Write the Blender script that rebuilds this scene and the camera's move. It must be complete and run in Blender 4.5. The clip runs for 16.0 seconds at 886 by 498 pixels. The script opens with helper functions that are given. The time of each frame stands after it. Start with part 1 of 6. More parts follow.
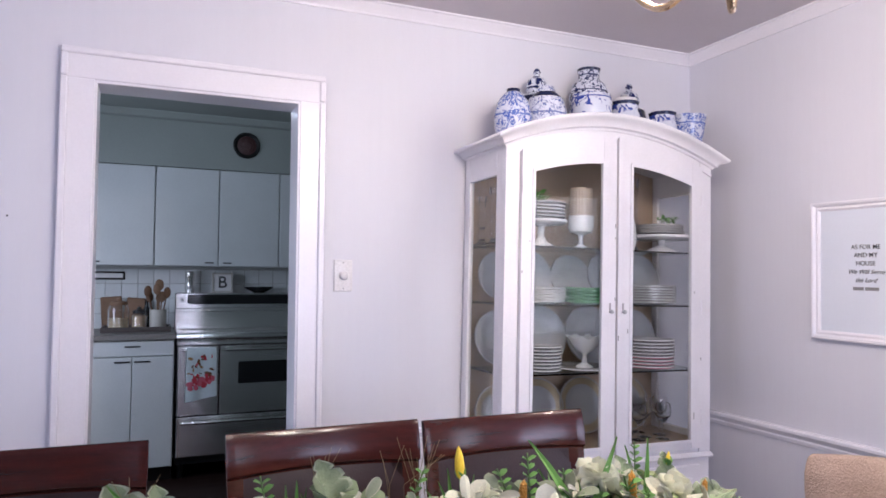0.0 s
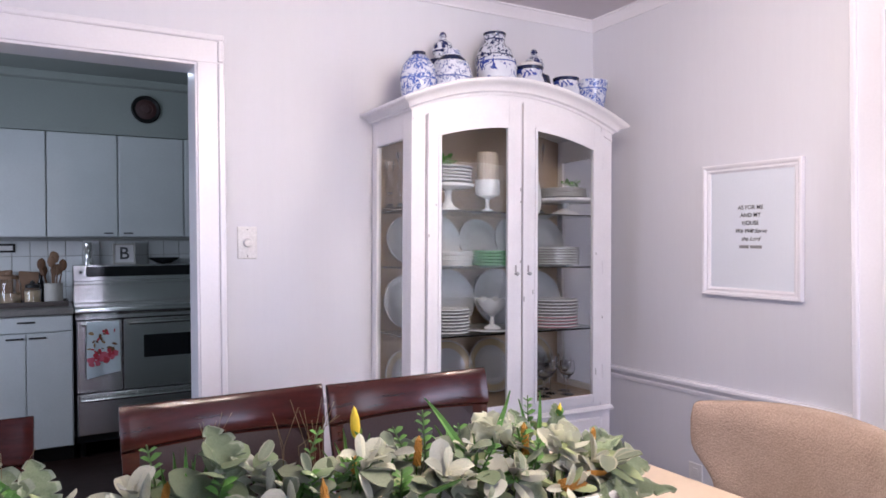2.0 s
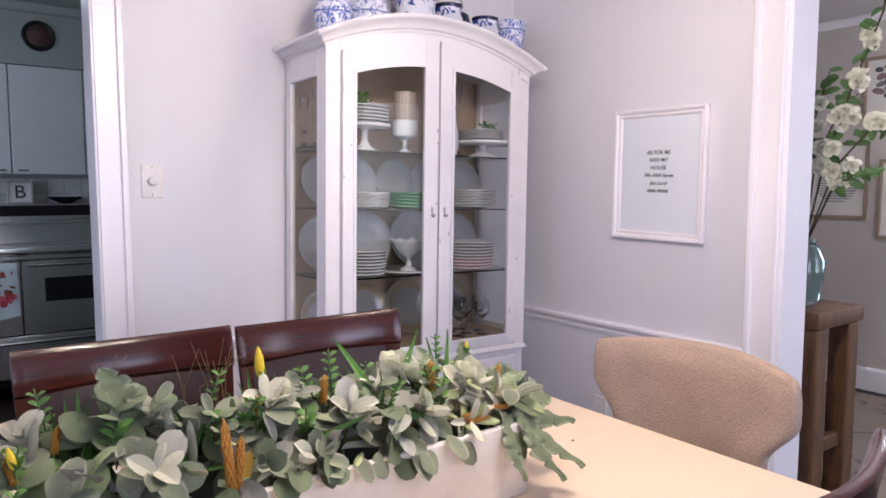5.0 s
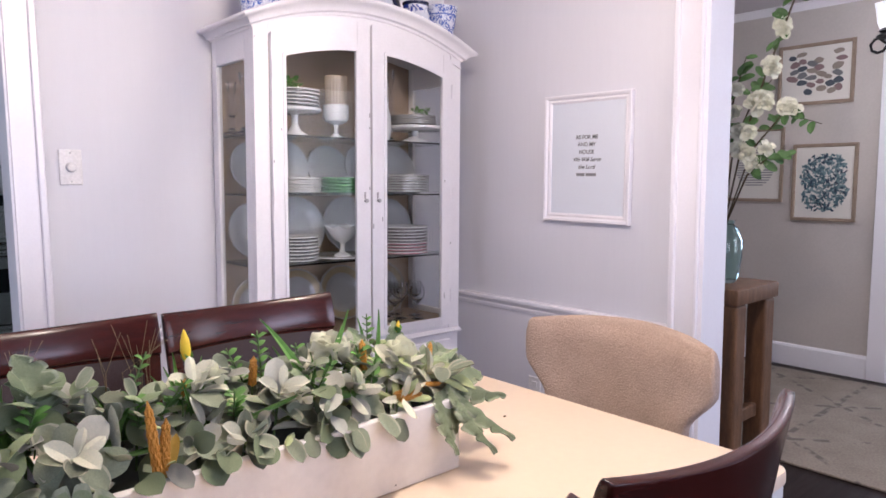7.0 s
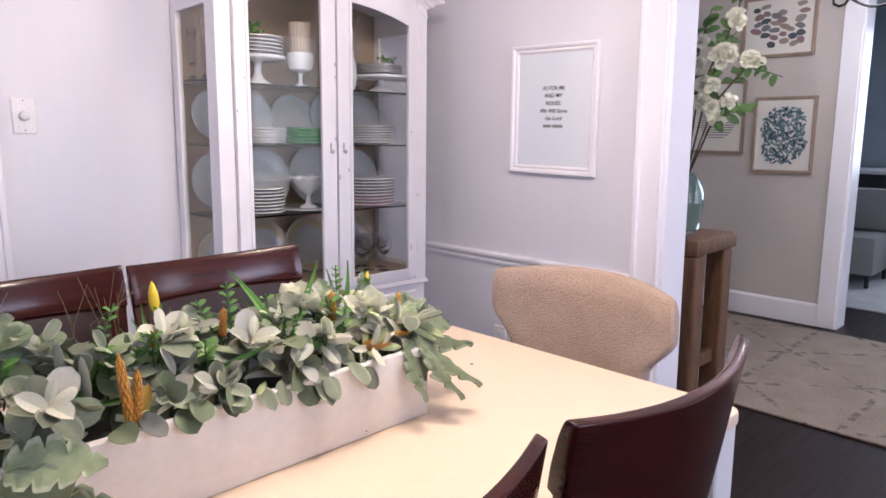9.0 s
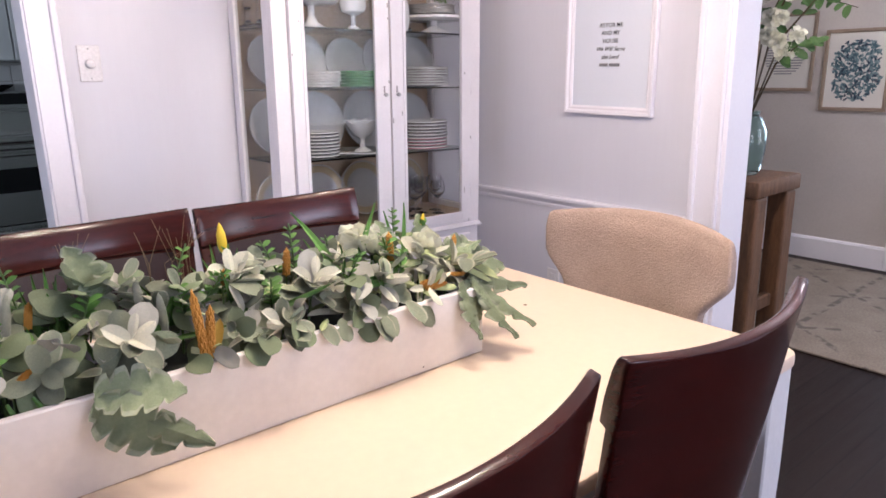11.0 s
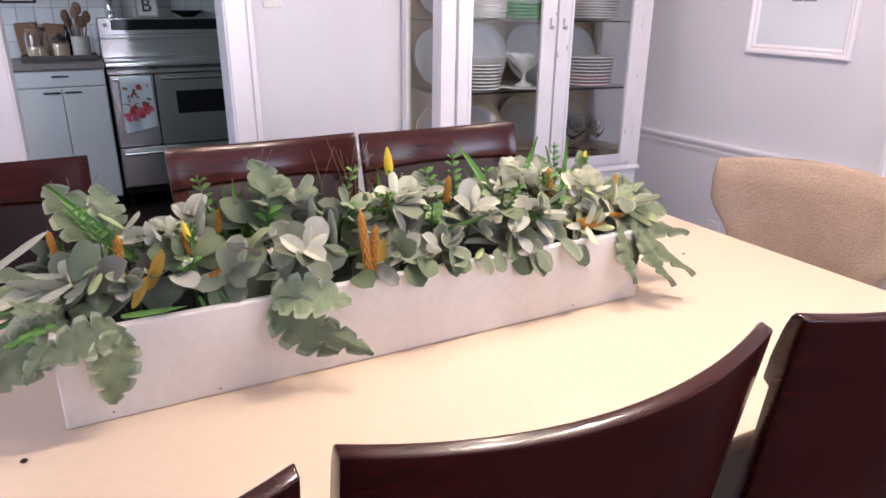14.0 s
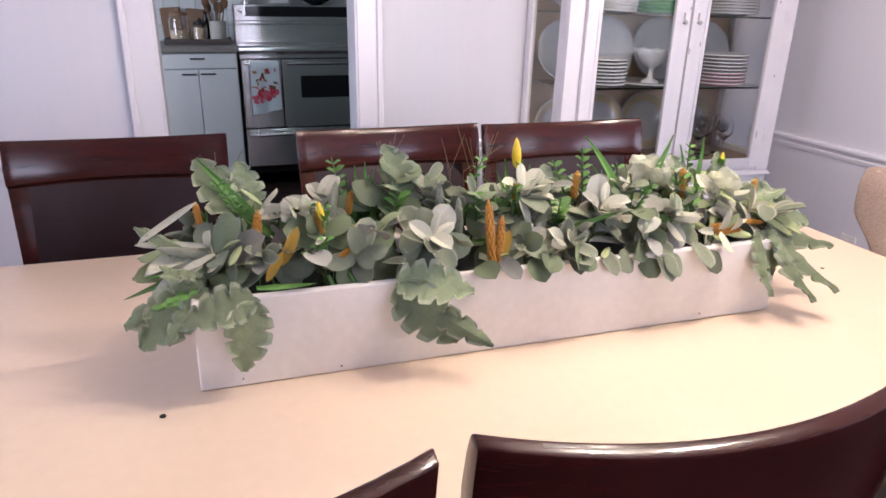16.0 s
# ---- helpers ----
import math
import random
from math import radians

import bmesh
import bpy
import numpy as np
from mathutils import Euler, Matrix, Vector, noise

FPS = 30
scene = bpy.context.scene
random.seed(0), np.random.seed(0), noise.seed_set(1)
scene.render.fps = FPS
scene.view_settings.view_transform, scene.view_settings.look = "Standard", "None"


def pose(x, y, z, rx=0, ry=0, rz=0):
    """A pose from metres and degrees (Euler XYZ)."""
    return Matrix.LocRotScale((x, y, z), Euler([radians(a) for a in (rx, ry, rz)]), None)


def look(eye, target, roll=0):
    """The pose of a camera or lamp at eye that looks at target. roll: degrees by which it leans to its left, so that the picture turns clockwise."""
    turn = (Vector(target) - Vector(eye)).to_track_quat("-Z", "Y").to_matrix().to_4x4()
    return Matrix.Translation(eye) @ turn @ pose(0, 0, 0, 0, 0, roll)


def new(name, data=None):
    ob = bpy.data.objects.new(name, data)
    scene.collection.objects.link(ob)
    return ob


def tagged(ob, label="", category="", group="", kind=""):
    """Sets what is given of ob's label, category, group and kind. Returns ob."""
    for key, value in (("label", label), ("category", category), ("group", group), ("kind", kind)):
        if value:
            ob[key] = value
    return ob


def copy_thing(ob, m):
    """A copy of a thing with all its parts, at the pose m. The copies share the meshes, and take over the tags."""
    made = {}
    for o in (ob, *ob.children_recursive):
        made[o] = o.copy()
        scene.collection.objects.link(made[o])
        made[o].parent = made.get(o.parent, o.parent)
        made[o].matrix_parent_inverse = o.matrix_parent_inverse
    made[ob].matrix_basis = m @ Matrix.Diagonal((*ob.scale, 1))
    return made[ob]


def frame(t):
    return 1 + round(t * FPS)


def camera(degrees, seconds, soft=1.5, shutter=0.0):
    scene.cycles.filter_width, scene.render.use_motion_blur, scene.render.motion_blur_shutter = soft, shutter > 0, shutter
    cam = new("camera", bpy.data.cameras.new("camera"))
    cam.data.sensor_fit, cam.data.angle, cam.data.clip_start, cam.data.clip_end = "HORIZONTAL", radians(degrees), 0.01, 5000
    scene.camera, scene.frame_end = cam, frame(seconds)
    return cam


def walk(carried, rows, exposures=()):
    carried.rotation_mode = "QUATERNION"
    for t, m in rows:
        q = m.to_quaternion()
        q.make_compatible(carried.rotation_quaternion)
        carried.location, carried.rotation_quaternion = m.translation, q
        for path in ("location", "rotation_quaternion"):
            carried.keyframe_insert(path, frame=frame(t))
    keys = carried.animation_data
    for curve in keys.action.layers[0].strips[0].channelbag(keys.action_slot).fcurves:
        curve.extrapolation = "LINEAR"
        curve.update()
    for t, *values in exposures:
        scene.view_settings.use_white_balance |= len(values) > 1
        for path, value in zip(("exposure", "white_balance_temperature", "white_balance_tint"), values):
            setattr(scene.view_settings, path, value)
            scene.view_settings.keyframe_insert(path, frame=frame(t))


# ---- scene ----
cam = camera(65.5, 16.0, soft=1.65)
PATH = [
    (0, (0.081, 0.076, 1.354), (0.861, 1.916, 1.44), 0.4),
    (0.5, (0.09, 0.068, 1.351), (0.93, 1.882, 1.434), 0.2),
    (1, (0.098, 0.067, 1.346), (0.995, 1.854, 1.412), -0.2),
    (1.5, (0.111, 0.059, 1.346), (1.059, 1.819, 1.366), -0.4),
    (2, (0.121, 0.055, 1.342), (1.111, 1.793, 1.334), -0.6),
    (2.5, (0.128, 0.05, 1.341), (1.156, 1.765, 1.296), -0.3),
    (3, (0.134, 0.044, 1.343), (1.194, 1.737, 1.251), -0.4),
    (3.5, (0.139, 0.049, 1.343), (1.232, 1.719, 1.213), -0.4),
    (4, (0.143, 0.054, 1.338), (1.263, 1.704, 1.186), -0.3),
    (6.5, (0.153, 0.027, 1.332), (1.422, 1.561, 1.136), -0.1),
    (7, (0.154, 0.027, 1.317), (1.464, 1.524, 1.112), -0.4),
    (7.5, (0.154, 0.027, 1.317), (1.496, 1.492, 1.083), -0.3),
    (8, (0.153, 0.027, 1.317), (1.519, 1.463, 1.048), -0.5),
    (10.5, (0.125, 0.012, 1.318), (1.43, 1.452, 0.847), -0.8),
    (11, (0.124, 0.011, 1.318), (1.358, 1.503, 0.816), -1.1),
    (11.5, (0.122, 0.01, 1.318), (1.298, 1.536, 0.782), -0.9),
    (12, (0.116, 0.024, 1.313), (1.243, 1.576, 0.744), -0.8),
    (12.5, (0.111, 0.024, 1.311), (1.174, 1.606, 0.706), -0.4),
    (13, (0.105, 0.019, 1.31), (1.1, 1.634, 0.677), -0.5),
    (13.5, (0.105, 0.019, 1.309), (1.033, 1.666, 0.655), -0.4),
    (14, (0.101, 0.02, 1.308), (0.96, 1.699, 0.642), -0.1),
    (14.5, (0.097, 0.024, 1.307), (0.881, 1.736, 0.634), -0.2),
    (15, (0.089, 0.027, 1.306), (0.801, 1.769, 0.629), -0.1),
    (15.5, (0.078, 0.033, 1.305), (0.728, 1.797, 0.623), 0.3),
    (16, (0.068, 0.044, 1.302), (0.658, 1.827, 0.616), 0.9),
]
walk(cam, [(t, look(eye, target, roll)) for t, eye, target, roll in PATH],
     [(0, -0.14, 5330, 15), (4, -0.2, 5500, 15), (8, -0.10, 5480, 15), (11, 0.02, 5600, 15), (16, 0.08, 5590, 16)])

# ---- world and lights ----
world = bpy.data.worlds.new("world")
scene.world = world
world.use_nodes = True
wn = world.node_tree
sky = wn.nodes.new("ShaderNodeTexSky")
sky.sky_type, sky.sun_disc, sky.sun_elevation, sky.sun_rotation = "NISHITA", False, radians(40), radians(200)
wn.links.new(sky.outputs[0], wn.nodes["Background"].inputs[0])
wn.nodes["Background"].inputs[1].default_value = 0.1


def area_lamp(name, m, w, h, power, colour):
    d = bpy.data.lights.new(name, "AREA")
    d.shape, d.size, d.size_y, d.energy, d.color = "RECTANGLE", w, h, power, colour
    ob = new(name, d)
    ob.matrix_world = m
    return tagged(ob, kind="structure")


def point_lamp(name, at, power, colour, radius):
    d = bpy.data.lights.new(name, "POINT")
    d.energy, d.color, d.shadow_soft_size = power, colour, radius
    ob = new(name, d)
    ob.location = at
    return tagged(ob, kind="structure")


DAY = (0.93, 0.885, 0.985)
WARM = (1.0, 0.795, 0.57)
LAMP_AT = (0.98, 0.96, 2.010)
area_lamp("window_light_south", look((1.5, -2.28, 1.5), (1.0, 2.7, 1.3)), 1.4, 1.3, 43, DAY)
# broad fill from the west, added without a known window there
area_lamp("window_light_west", look((-2.48, 0.6, 1.5), (2.5, 1.0, 1.2)), 1.5, 1.3, 26, DAY)
for a, watts in ((-38, 38), (75, 18), (240, 26)):
    point_lamp("bulb_light", (LAMP_AT[0] + .262 * math.cos(radians(a)), LAMP_AT[1] + .262 * math.sin(radians(a)), LAMP_AT[2] + .085), watts, WARM, 0.022)
# added fill from the left that brightens the lower kitchen
area_lamp("kitchen_window_light", look((-1.55, 4.1, 1.45), (0.6, 4.9, 0.3)), 1.0, 1.0, 27, (0.97, 0.965, 0.98))
# added lamp above the doorway view, placed to streak the range front
point_lamp("kitchen_bulb_light", (0.42, 3.9, 2.36), 9, (0.95, 1.0, 0.98), 0.09)
point_lamp("hall_bulb_light", (4.0, 1.0, 2.12), 42, (1.0, 0.90, 0.80), 0.06)
# added area fill that brightens the hall beside its chandelier
area_lamp("hall_window_light", look((4.2, -1.45, 1.5), (4.4, 2.0, 1.0)), 1.4, 1.4, 32, (1.0, 0.96, 0.95))
# added fill for the far room, whose walls have no window
area_lamp("den_window_light", look((7.9, 0.6, 1.5), (5.2, 0.8, 1.0)), 1.4, 1.4, 40, (0.9, 0.95, 1.0))


# ---- materials ----
def mat(name, base, rough=0.5, metal=0.0, vary=0.08, scale=6.0, bump=0.05, fine=120.0, stretch=(1, 1, 1), second=None, amount=0.5, coat=0.0, rnd=0.0, world_space=False, spec=0.5, rv=1.0):
    """Two scales of noise over a base colour, with fine relief. second: the colour of stains or grain."""
    m = bpy.data.materials.new(name)
    m.use_nodes = True
    t = m.node_tree
    N, L = t.nodes, t.links
    b = N["Principled BSDF"]
    b.inputs["Roughness"].default_value, b.inputs["Metallic"].default_value = rough, metal
    b.inputs["Coat Weight"].default_value = coat
    b.inputs["Specular IOR Level"].default_value = spec
    b.inputs["Coat Roughness"].default_value = 0.12
    if world_space:
        src = N.new("ShaderNodeNewGeometry").outputs["Position"]
    else:
        src = N.new("ShaderNodeTexCoord").outputs["Object"]
    mp = N.new("ShaderNodeMapping")
    mp.inputs["Scale"].default_value = stretch
    L.new(src, mp.inputs[0])
    n1, n2 = N.new("ShaderNodeTexNoise"), N.new("ShaderNodeTexNoise")
    for n, sc in ((n1, scale), (n2, fine)):
        n.inputs["Scale"].default_value, n.inputs["Detail"].default_value = sc, 4
        L.new(mp.outputs[0], n.inputs["Vector"])
    c2 = second or [c * (1 - 3 * vary) for c in base]
    rampn = N.new("ShaderNodeMapRange")
    rampn.inputs[1].default_value, rampn.inputs[2].default_value = 0.35, 0.7
    rampn.inputs[4].default_value = amount
    L.new(n1.outputs[0], rampn.inputs[0])
    mix = N.new("ShaderNodeMix")
    mix.data_type = "RGBA"
    mix.inputs[6].default_value, mix.inputs[7].default_value = (*base, 1), (*c2, 1)
    L.new(rampn.outputs[0], mix.inputs[0])
    hsv = N.new("ShaderNodeHueSaturation")
    L.new(mix.outputs[2], hsv.inputs["Color"])
    mv = N.new("ShaderNodeMapRange")
    mv.inputs[1].default_value, mv.inputs[2].default_value = 0.3, 0.7
    mv.inputs[3].default_value, mv.inputs[4].default_value = 1 - vary, 1 + vary
    L.new(n2.outputs[0], mv.inputs[0])
    val = mv.outputs[0]
    if rnd:
        oi = N.new("ShaderNodeObjectInfo")
        mr = N.new("ShaderNodeMapRange")
        mr.inputs[3].default_value, mr.inputs[4].default_value = 1 - rnd, 1 + rnd
        L.new(oi.outputs["Random"], mr.inputs[0])
        mu = N.new("ShaderNodeMath")
        mu.operation = "MULTIPLY"
        L.new(val, mu.inputs[0]), L.new(mr.outputs[0], mu.inputs[1])
        val = mu.outputs[0]
    L.new(val, hsv.inputs["Value"])
    L.new(hsv.outputs[0], b.inputs["Base Color"])
    rr = N.new("ShaderNodeMapRange")
    rr.inputs[3].default_value, rr.inputs[4].default_value = max(rough - .07 * rv, .02), min(rough + .1 * rv, 1)
    L.new(n1.outputs[0], rr.inputs[0]), L.new(rr.outputs[0], b.inputs["Roughness"])
    if bump:
        bp = N.new("ShaderNodeBump")
        bp.inputs["Strength"].default_value, bp.inputs["Distance"].default_value = bump, 0.004
        L.new(n2.outputs[0], bp.inputs["Height"]), L.new(bp.outputs[0], b.inputs["Normal"])
    return m


def glass_mat(name, colour=(1, 1, 1), rough=0.0, ior=1.45):
    m = bpy.data.materials.new(name)
    m.use_nodes = True
    b = m.node_tree.nodes["Principled BSDF"]
    b.inputs["Base Color"].default_value = (*colour, 1)
    b.inputs["Roughness"].default_value, b.inputs["IOR"].default_value = rough, ior
    b.inputs["Transmission Weight"].default_value = 1
    return m


def glow_mat(name, colour, strength):
    m = bpy.data.materials.new(name)
    m.use_nodes = True
    b = m.node_tree.nodes["Principled BSDF"]
    b.inputs["Emission Color"].default_value, b.inputs["Emission Strength"].default_value = (*colour, 1), strength
    return m


def pottery_mat(name, scale, cut, blue=(0.035, 0.06, 0.30), bands=26.0):
    """White glaze with cobalt brush marks between thin painted bands."""
    glaze = (0.62, 0.645, 0.73)
    m = mat(name, glaze, 0.12, vary=0.03, bump=0.0)
    t = m.node_tree
    N, L = t.nodes, t.links
    b = N["Principled BSDF"]
    tc = N.new("ShaderNodeTexCoord")

    def level(socket, low, high):
        r = N.new("ShaderNodeMapRange")
        r.inputs[1].default_value, r.inputs[2].default_value = low, high
        L.new(socket, r.inputs[0])
        return r.outputs[0]

    def both(a, c, how):
        q = N.new("ShaderNodeMath")
        q.operation = how
        L.new(a, q.inputs[0]), L.new(c, q.inputs[1])
        return q.outputs[0]

    petals = N.new("ShaderNodeTexVoronoi")
    petals.inputs["Scale"].default_value = scale * .55
    stroke = N.new("ShaderNodeTexNoise")
    stroke.inputs["Scale"].default_value, stroke.inputs["Detail"].default_value, stroke.inputs["Distortion"].default_value = scale, 2, 1.2
    field = N.new("ShaderNodeTexNoise")
    field.inputs["Scale"].default_value, field.inputs["Detail"].default_value = scale * .3, 1
    ring = N.new("ShaderNodeTexWave")
    ring.bands_direction = "Z"
    ring.inputs["Scale"].default_value = bands / 6.283
    for n in (petals, stroke, field, ring):
        L.new(tc.outputs["Object"], n.inputs["Vector"])
    marks = both(level(stroke.outputs[0], cut, cut + .05), level(field.outputs[0], .37, .45), "MULTIPLY")
    spots = both(level(petals.outputs["Distance"], .32, .22), level(field.outputs[0], .46, .50), "MULTIPLY")
    total = both(both(marks, spots, "MAXIMUM"), level(ring.outputs[1], .985, .995), "MAXIMUM")
    mix = N.new("ShaderNodeMix")
    mix.data_type = "RGBA"
    mix.inputs[6].default_value, mix.inputs[7].default_value = (*glaze, 1), (*blue, 1)
    L.new(total, mix.inputs[0]), L.new(mix.outputs[2], b.inputs["Base Color"])
    return m


def rug_mat(name):
    """Worn beige pile with a faded lattice of broken lines."""
    m = mat(name, (0.275, 0.232, 0.185), 0.95, vary=0.16, scale=5.5, second=(0.205, 0.17, 0.135), amount=0.8, bump=0.5, fine=90)
    t = m.node_tree
    N, L = t.nodes, t.links
    b = N["Principled BSDF"]
    old = b.inputs["Base Color"].links[0].from_socket
    tc = N.new("ShaderNodeTexCoord")
    total = None
    for turn in (38, -38, 90):
        mp = N.new("ShaderNodeMapping")
        mp.inputs["Rotation"].default_value = (0, 0, radians(turn))
        wv = N.new("ShaderNodeTexWave")
        wv.inputs["Scale"].default_value, wv.inputs["Distortion"].default_value, wv.inputs["Detail"].default_value = 0.55, 0.5, 2
        cr = N.new("ShaderNodeMapRange")
        cr.inputs[1].default_value, cr.inputs[2].default_value = 0.988, 0.997
        L.new(tc.outputs["Object"], mp.inputs[0]), L.new(mp.outputs[0], wv.inputs[0]), L.new(wv.outputs[1], cr.inputs[0])
        if total is None:
            total = cr.outputs[0]
        else:
            mx = N.new("ShaderNodeMath")
            mx.operation = "MAXIMUM"
            L.new(total, mx.inputs[0]), L.new(cr.outputs[0], mx.inputs[1])
            total = mx.outputs[0]
    br = N.new("ShaderNodeTexNoise")
    br.inputs["Scale"].default_value, br.inputs["Detail"].default_value = 14, 3
    L.new(tc.outputs["Object"], br.inputs["Vector"])
    bc = N.new("ShaderNodeMapRange")
    bc.inputs[1].default_value, bc.inputs[2].default_value = 0.46, 0.56
    L.new(br.outputs[0], bc.inputs[0])
    mu = N.new("ShaderNodeMath")
    mu.operation = "MULTIPLY"
    L.new(total, mu.inputs[0]), L.new(bc.outputs[0], mu.inputs[1])
    mix = N.new("ShaderNodeMix")
    mix.data_type = "RGBA"
    mix.inputs[7].default_value = (0.13, 0.108, 0.09, 1)
    L.new(mu.outputs[0], mix.inputs[0]), L.new(old, mix.inputs[6]), L.new(mix.outputs[2], b.inputs["Base Color"])
    return m


def plank_mat(name):
    """Dark stained boards with narrow joints."""
    m = mat(name, (0.015, 0.0075, 0.006), 0.5, spec=0.18, vary=0.2, scale=3, stretch=(1, 12, 1), fine=40, bump=0.12, second=(0.016, 0.008, 0.007), world_space=True)
    t = m.node_tree
    N, L = t.nodes, t.links
    b = N["Principled BSDF"]
    old = b.inputs["Base Color"].links[0].from_socket
    g = N.new("ShaderNodeNewGeometry")
    bk = N.new("ShaderNodeTexBrick")
    bk.inputs["Color1"].default_value, bk.inputs["Color2"].default_value, bk.inputs["Mortar"].default_value = (1.1, 1.1, 1.1, 1), (0.85, 0.85, 0.85, 1), (0.5, 0.5, 0.5, 1)
    bk.inputs["Scale"].default_value, bk.inputs["Mortar Size"].default_value = 1.0, 0.003
    bk.inputs["Brick Width"].default_value, bk.inputs["Row Height"].default_value = 1.1, 0.085
    L.new(g.outputs["Position"], bk.inputs["Vector"])
    mix = N.new("ShaderNodeMix")
    mix.data_type, mix.blend_type = "RGBA", "MULTIPLY"
    mix.inputs[0].default_value = 1
    L.new(old, mix.inputs[6]), L.new(bk.outputs[0], mix.inputs[7]), L.new(mix.outputs[2], b.inputs["Base Color"])
    return m


WALL = mat("wall_paper", (0.708, 0.703, 0.752), 0.62, vary=0.010, scale=5, stretch=(9, 9, 0.5), fine=60, bump=0.03, second=(0.686, 0.68, 0.728), amount=0.4, world_space=True)
HALLWALL = mat("hall_paint", (0.53, 0.49, 0.46), 0.6, vary=0.03, scale=3, fine=80, bump=0.06, second=(0.47, 0.43, 0.395), world_space=True)
KITWALL = mat("kitchen_paint", (0.29, 0.315, 0.295), 0.6, vary=0.03, scale=3, bump=0.05, world_space=True)
CEIL = mat("ceiling_paint", (0.60, 0.56, 0.59), 0.7, vary=0.02, scale=3, bump=0.05, world_space=True)
TRIM = mat("trim_paint", (0.83, 0.81, 0.85), 0.26, vary=0.015, scale=5, bump=0.03, second=(0.805, 0.785, 0.825), rv=0.2, amount=0.3, world_space=True)
CABPAINT = mat("worn_white_paint", (0.80, 0.78, 0.805), 0.36, vary=0.02, scale=10, bump=0.05, second=(0.75, 0.73, 0.75), amount=0.6, world_space=True)
CHIP = mat("chipped_paint", (0.38, 0.36, 0.37), 0.7)
CABIN = mat("cabinet_inner_wood", (0.42, 0.31, 0.21), 0.5, vary=0.08, scale=4, stretch=(1, 1, .25), second=(0.32, 0.225, 0.15), world_space=True)
TABLE = mat("cream_table_paint", (0.82, 0.662, 0.495), 0.36, vary=0.02, scale=3, bump=0.03, second=(0.79, 0.632, 0.465), fine=50, world_space=True)
TABLEW = mat("white_table_paint", (0.74, 0.73, 0.71), 0.4, vary=0.03, scale=6)
CHERRY = mat("dark_cherry_wood", (0.042, 0.0072, 0.0052), 0.18, vary=0.12, scale=5, stretch=(1, 4, 14), fine=30, bump=0.03, second=(0.013, 0.0036, 0.0032), amount=0.6, coat=0.0, spec=0.42, rv=0.8)
LEATHER = mat("dark_leather", (0.022, 0.010, 0.011), 0.36, vary=0.12, scale=25, fine=260, bump=0.25, spec=0.35)
FABRIC = mat("beige_chenille", (0.43, 0.325, 0.255), 0.95, vary=0.14, scale=14, fine=200, bump=0.9, second=(0.37, 0.278, 0.218), amount=0.7)
BOXW = mat("white_planter_paint", (0.82, 0.80, 0.765), 0.42, vary=0.03, scale=7, second=(0.76, 0.725, 0.69), bump=0.08, fine=70)
SOIL = mat("dark_foam", (0.02, 0.024, 0.015), 0.9)
FLOORM = plank_mat("dark_floor_boards")
RUG = rug_mat("distressed_rug")
STEEL = mat("brushed_steel", (0.88, 0.87, 0.86), 0.21, metal=1.0, vary=0.02, scale=5, stretch=(1, 1, 20), bump=0.0, rv=0.1)
BLACKG = mat("black_glass", (0.008, 0.008, 0.010), 0.08, bump=0)
brushed = STEEL.node_tree.nodes.new("ShaderNodeTangent")
brushed.direction_type, brushed.axis = "RADIAL", "Z"
STEEL.node_tree.links.new(brushed.outputs[0], STEEL.node_tree.nodes["Principled BSDF"].inputs["Tangent"])
STEEL.node_tree.nodes["Principled BSDF"].inputs["Anisotropic"].default_value = 0.9
STEEL.node_tree.nodes["Principled BSDF"].inputs["Anisotropic Rotation"].default_value = 0.25
DARKM = mat("dark_metal", (0.02, 0.02, 0.021), 0.45, metal=0.6)
CHROME = mat("chrome_metal", (0.6, 0.6, 0.6), 0.15, metal=1.0, bump=0)
BRASS = mat("brushed_brass", (0.62, 0.47, 0.30), 0.25, metal=1.0, bump=0.02)
KCAB = mat("kitchen_cabinet_paint", (0.55, 0.57, 0.575), 0.42, vary=0.03, scale=5, second=(0.50, 0.52, 0.52))
COUNTER = mat("grey_laminate", (0.20, 0.185, 0.17), 0.35, vary=0.15, scale=60, fine=200)
TILE = mat("white_glazed_tile", (0.66, 0.68, 0.68), 0.15, vary=0.02, rnd=0.05, bump=0.01)
GROUT = mat("grout", (0.42, 0.42, 0.41), 0.9)
PLASTIC = mat("white_plastic", (0.78, 0.76, 0.76), 0.35, bump=0)
CHINA = mat("white_china", (0.68, 0.67, 0.67), 0.10, vary=0.02, bump=0)
# white china, darkened in its colour for the shade inside the cabinet
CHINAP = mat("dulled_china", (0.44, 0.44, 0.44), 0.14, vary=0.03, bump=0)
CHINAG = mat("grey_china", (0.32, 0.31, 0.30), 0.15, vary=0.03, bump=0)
RIMBLACK = mat("black_rim", (0.03, 0.028, 0.03), 0.2, bump=0)
RIMDARK = mat("dull_brown_rim", (0.10, 0.075, 0.075), 0.2, bump=0)
RIMRED = mat("red_rim", (0.34, 0.085, 0.115), 0.2, bump=0)
RIMGOLD = mat("gold_rim", (0.30, 0.23, 0.13), 0.3, metal=0.3, bump=0)
GREENCHINA = mat("green_china", (0.03, 0.17, 0.035), 0.15, vary=0.2, scale=60, bump=0, second=(0.10, 0.30, 0.08))
GREENRIM = mat("pale_green_rim", (0.07, 0.22, 0.06), 0.2, bump=0)
CANDLE = mat("cream_ribbed_glass", (0.52, 0.45, 0.38), 0.12, vary=0.05, scale=30, stretch=(1, 1, .1), second=(0.40, 0.33, 0.26), bump=0)
